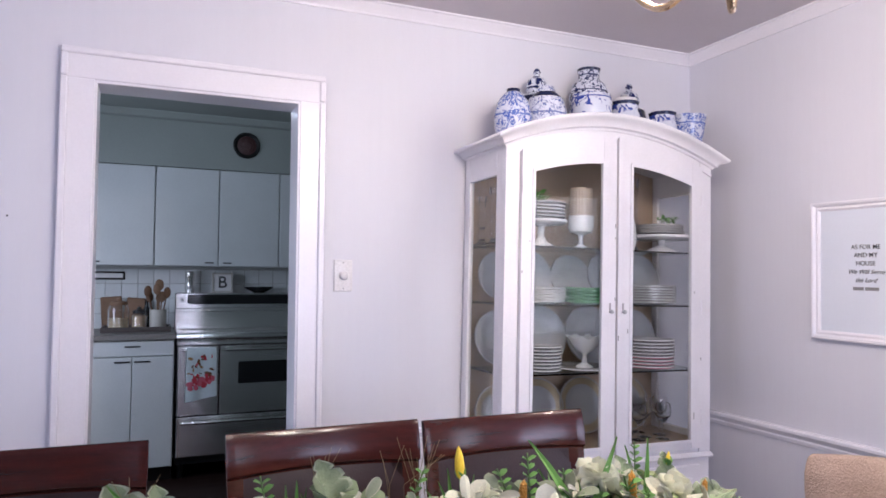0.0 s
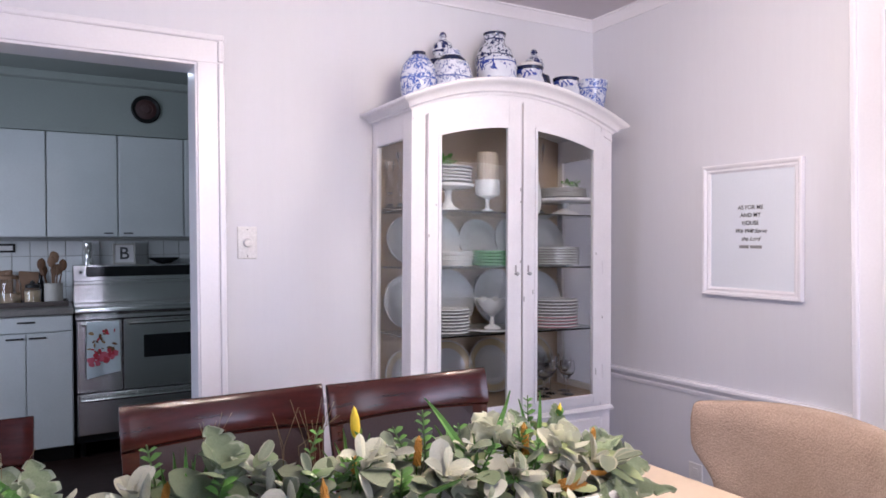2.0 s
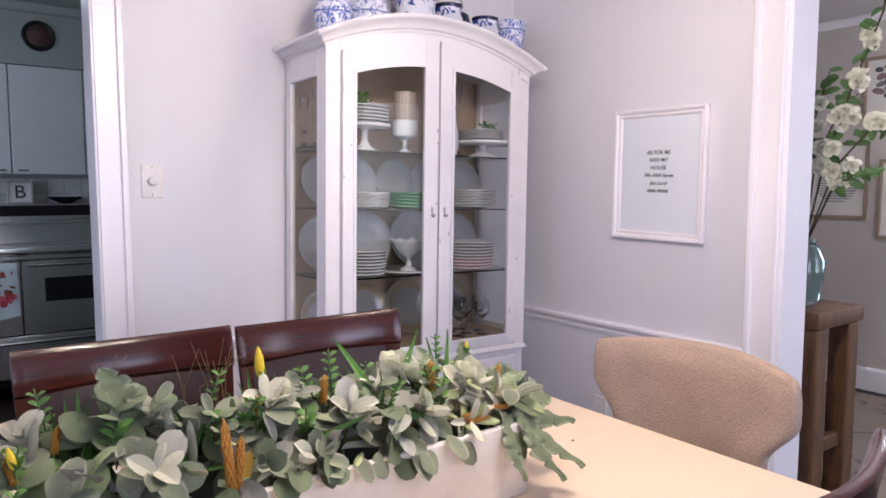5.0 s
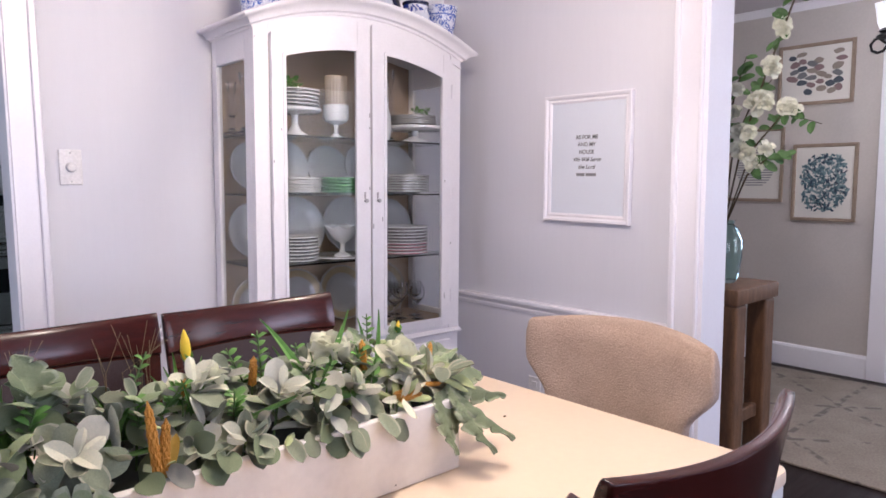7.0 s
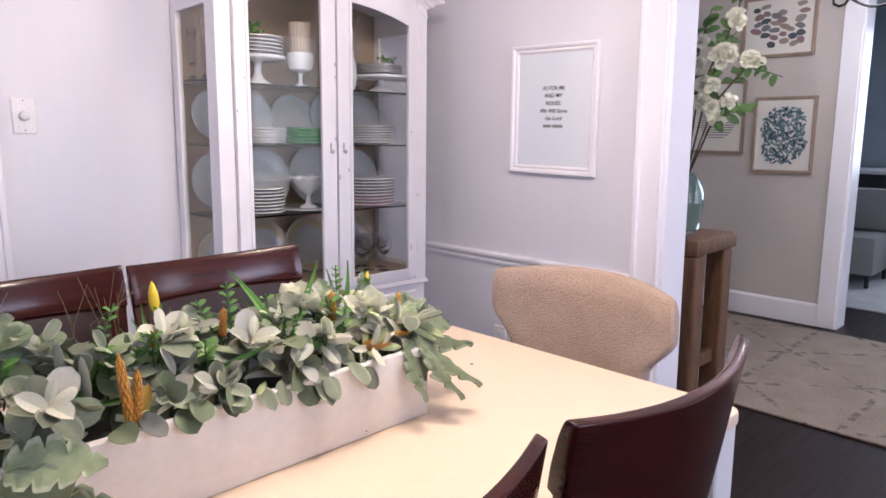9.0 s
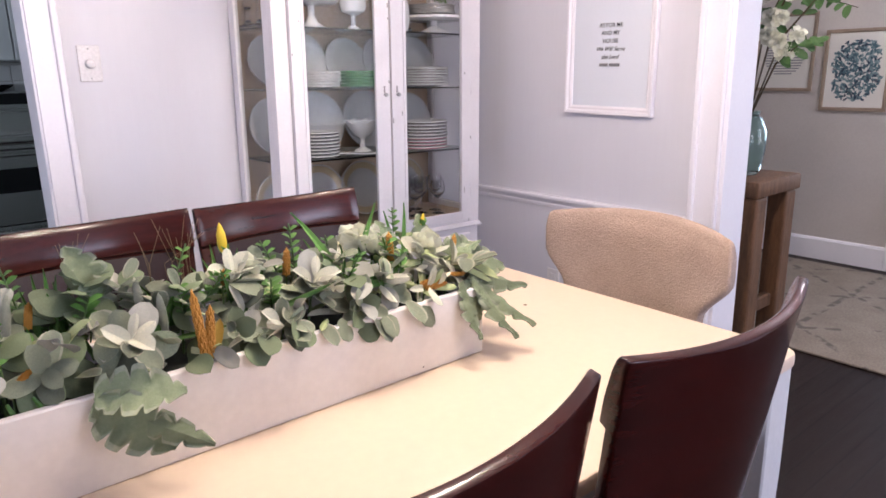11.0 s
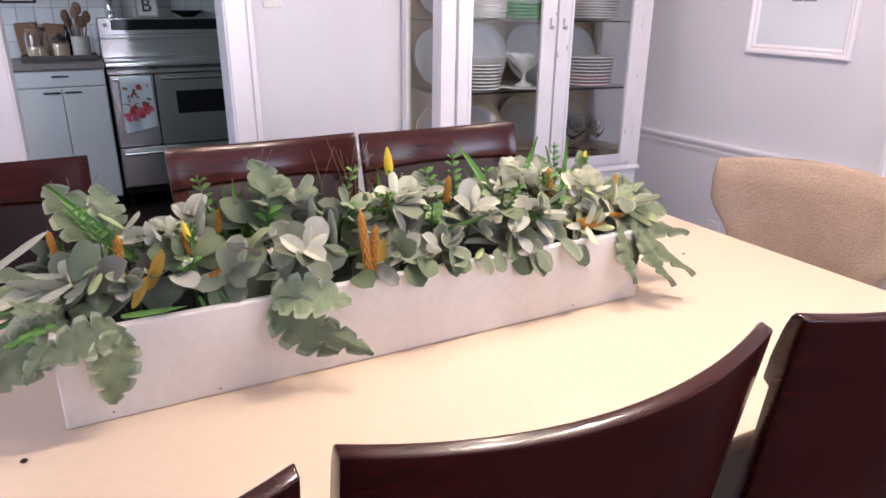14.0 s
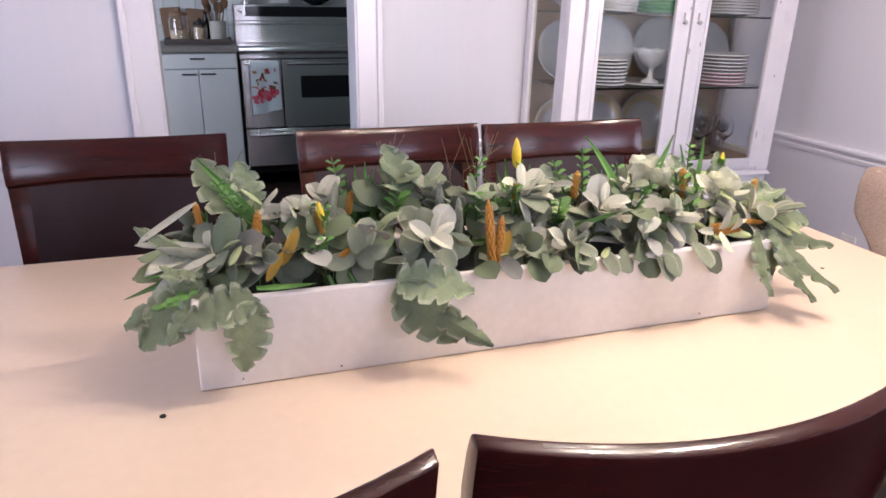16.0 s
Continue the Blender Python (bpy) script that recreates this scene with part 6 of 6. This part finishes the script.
def daub(t, y, z, ry, rz, material, turn=0.0, x=-.0075):
    b = bmesh.new()
    n = 11
    rr2 = random.Random(int((y + 3) * 5e4 + z * 3e3))
    ring = []
    for k in range(n):
        a = 2 * math.pi * k / n
        r = rr2.uniform(.85, 1.12)
        p, q = ry * r * math.cos(a), rz * r * math.sin(a)
        ring.append((p * math.cos(turn) - q * math.sin(turn), p * math.sin(turn) + q * math.cos(turn)))
    lo = [b.verts.new((x + .0005, y + p, z + q)) for p, q in ring]
    hi = [b.verts.new((x, y + p, z + q)) for p, q in ring]
    b.faces.new(lo), b.faces.new(hi)
    for k in range(n):
        b.faces.new((lo[k], lo[(k + 1) % n], hi[(k + 1) % n], hi[k]))
    part("brush_mark", b, material, t)


a1 = art("framed_painting", 1.895, 1.985, .237, .200, "oak framed print of grey and slate pebble shapes")
ra = random.Random(4)
for row in range(6):
    for col in range(6):
        if ra.random() < .22:
            continue
        daub(a1, .145 - col * .058 + ra.gauss(0, .008), .115 - row * .046 + .018 * (col % 2), ra.uniform(.026, .038), ra.uniform(.015, .023), BLOBS[(row * 2 + col + ra.randint(0, 1)) % 4], ra.uniform(-.3, .3))
a2 = art("framed_painting", 1.812, 1.270, .200, .256, "oak framed print of a blue-green tangle of leaves")
for k in range(600):
    y, z = ra.uniform(-.138, .138), ra.uniform(-.185, .185)
    if abs(y) / .138 + abs(z) / .185 > 1.55 + ra.uniform(-.15, .15):
        continue
    daub(a2, y + .01 * math.sin(30 * z), z, ra.uniform(.009, .018), ra.uniform(.004, .008), TEALS[ra.choice((0, 0, 1, 1, 2))], ra.uniform(0, 3.1), -.0074 - .00012 * (k % 9))
a3 = art("framed_painting", 2.276, 1.392, .200, .256, "oak framed print of a black hatched globe shape")
for k in range(15):
    z = -.14 + k * .0175
    w = math.sqrt(max(.0, .135 ** 2 - (z + .02) ** 2))
    if w > .02:
        part("brush_mark", box((-.0080, -w, z - .0042), (-.0070, w, z + .0042), .001), INKG, a3)

hc = thing("hall_chandelier", "black scrolled iron chandelier with crystal drops and glass shades", "chandelier", pose(4.02, .905, 1.905))
part("stem", lathe([(0, -.03), (.015, -.02), (.03, 0), (.05, .02), (.03, .05), (.012, .08), (.012, .53), (.05, .535), (.055, .5495), (0, .5495)], 14), DARKM, hc, "", True)
for k in range(5):
    a = radians(95 + 72 * k)
    ca, sa = math.cos(a), math.sin(a)
    pts = []
    for j in range(15):
        t = j / 14
        pts.append((.03 + .27 * t, .02 - .06 * math.sin(math.pi * t) + .05 * t))
    pts += [(.30 + .035 * math.sin(b_), .035 + .035 * math.cos(b_)) for b_ in (.6, 1.4, 2.2, 3.0, 3.8, 4.6)]
    arm = part("arm", tube([(r * ca, r * sa, z) for r, z in pts], .007, 7), DARKM, hc, "", True)
    part("candle_cup", merge(None, lathe([(0, .06), (.045, .066), (.04, .08), (.02, .09), (.035, .10), (.02, .115), (0, .115)], 14), pose(.27 * ca, .27 * sa, .0)), DARKM, arm, "", True)
    part("shade", merge(None, lathe([(.03, .115), (.04, .14), (.046, .19), (.055, .23), (.053, .23), (.044, .19), (.037, .14), (.028, .118)], 16), pose(.27 * ca, .27 * sa, 0)), HALLSHADE, arm, "frosted glass shade", True)
for k in range(12):
    a = radians(30 * k)
    b = bmesh.new()
    for j in range(7):
        g = bmesh.new()
        bmesh.ops.create_icosphere(g, subdivisions=1, radius=.011)
        t = j / 6
        merge(b, g, pose((.04 + .10 * t) * math.cos(a), (.04 + .10 * t) * math.sin(a), .30 - .20 * t + .10 * t * t))
    part("crystal_strand", b, GLASS, hc)

# ---- the room past the hall ----
wall("wall_den_east", [((8.0, -1.6, 0), (8.1, 3.4, H))], BLUEWALL, "muted blue far room wall")
wall("wall_den_north", [((HX + .14, 3.3, 0), (8.0, 3.4, H))], BLUEWALL, "muted blue far room wall")
wall("wall_den_south", [((HX + .14, -1.6, 0), (8.0, -1.5, H))], BLUEWALL, "muted blue far room wall")
wall("wall_den_west", [((HX + .141, 1.41, 0), (HX + .15, 3.3, H)), ((HX + .141, -1.5, 0), (HX + .15, .28, H)), ((HX + .141, .28, 2.13), (HX + .15, 1.41, H))], BLUEWALL, "muted blue far room wall round the doorway")
solo("den_ceiling", box((HX + .141, -1.6, H + .002), (8.1, 3.4, H + .09), 0), CEIL, "plain far room ceiling", "ceiling", kind="structure")
solo("den_rug", box((5.75, .2, .001), (7.6, 3.0, .014), .003), DENRUG, "pale grey patterned rug in the far room", "rug")
dd = thing("dark_dresser", "dark low dresser in the far room", "dresser", pose(7.55, 1.75, 0))
part("body", box((-.22, -.6, .10), (.40, .6, .90), .01), DENDARK, dd)
part("top", box((-.24, -.62, .901), (.42, .62, .93), .005), PLASTIC, dd, "white top")
for y in (-.5, .5):
    part("leg", box((-.18, y - .03, 0), (-.12, y + .03, .10), .004), DENDARK, dd)
ar = thing("white_armchair", "white upholstered armchair in the far room", "armchair", pose(6.75, 1.85, 0))
part("seat", bevel_sharp(box((-.3, -.32, .12), (.3, .32, .44), 0), .03, 2), CHINAG, ar, "", True)
part("backrest", bevel_sharp(box((.2, -.32, .44), (.34, .32, .80), 0), .03, 2), CHINAG, ar, "", True)
for x, y in ((-.25, -.27), (-.25, .27), (.27, -.27), (.27, .27)):
    part("leg", tube([(x, y, 0), (x, y, .12)], .018, 8), DENDARK, ar)
fl = thing("flower_bouquet", "bunch of orange flowers in a pot on the dresser", "flowers", pose(7.45, 1.62, .9305))
part("pot", lathe([(0, 0), (.05, 0), (.07, .12), (.065, .12), (.045, .01), (0, .01)], 16), CHINA, fl, "", True)
for k in range(16):
    a, r = rb.uniform(0, 6.28), rb.uniform(.02, .12)
    g = lathe([(0, 0), (.035, .01), (.03, .03), (0, .035)], 8)
    part("flower", merge(None, g, pose(r * math.cos(a), r * math.sin(a), rb.uniform(.2, .42))), ORANGE, fl, "", True)
    part("stalk", tube([(0, 0, .05), (r * math.cos(a), r * math.sin(a), .3)], .004, 5), STEMG, fl)

# ---- kitchen tiles, one by one ----
ts = thing("tile_backsplash", "white glazed tiles behind the worktop and range", "tiles", kind="structure")
part("grout_bed", box((-.84, 5.6435, .976), (1.30, 5.6495, 1.429), 0), GROUT, ts)
tm = link_mesh("tile", box((-.0525, -.006, -.0525), (.0525, 0, .0525), .003), TILE)
for i in range(19):
    for j in range(5):
        z = 1.030 + .1085 * j
        if z > 1.376:
            continue
        share("tile", tm, ts, Matrix.Translation((-.60 + .1085 * i, 5.6445, z)))
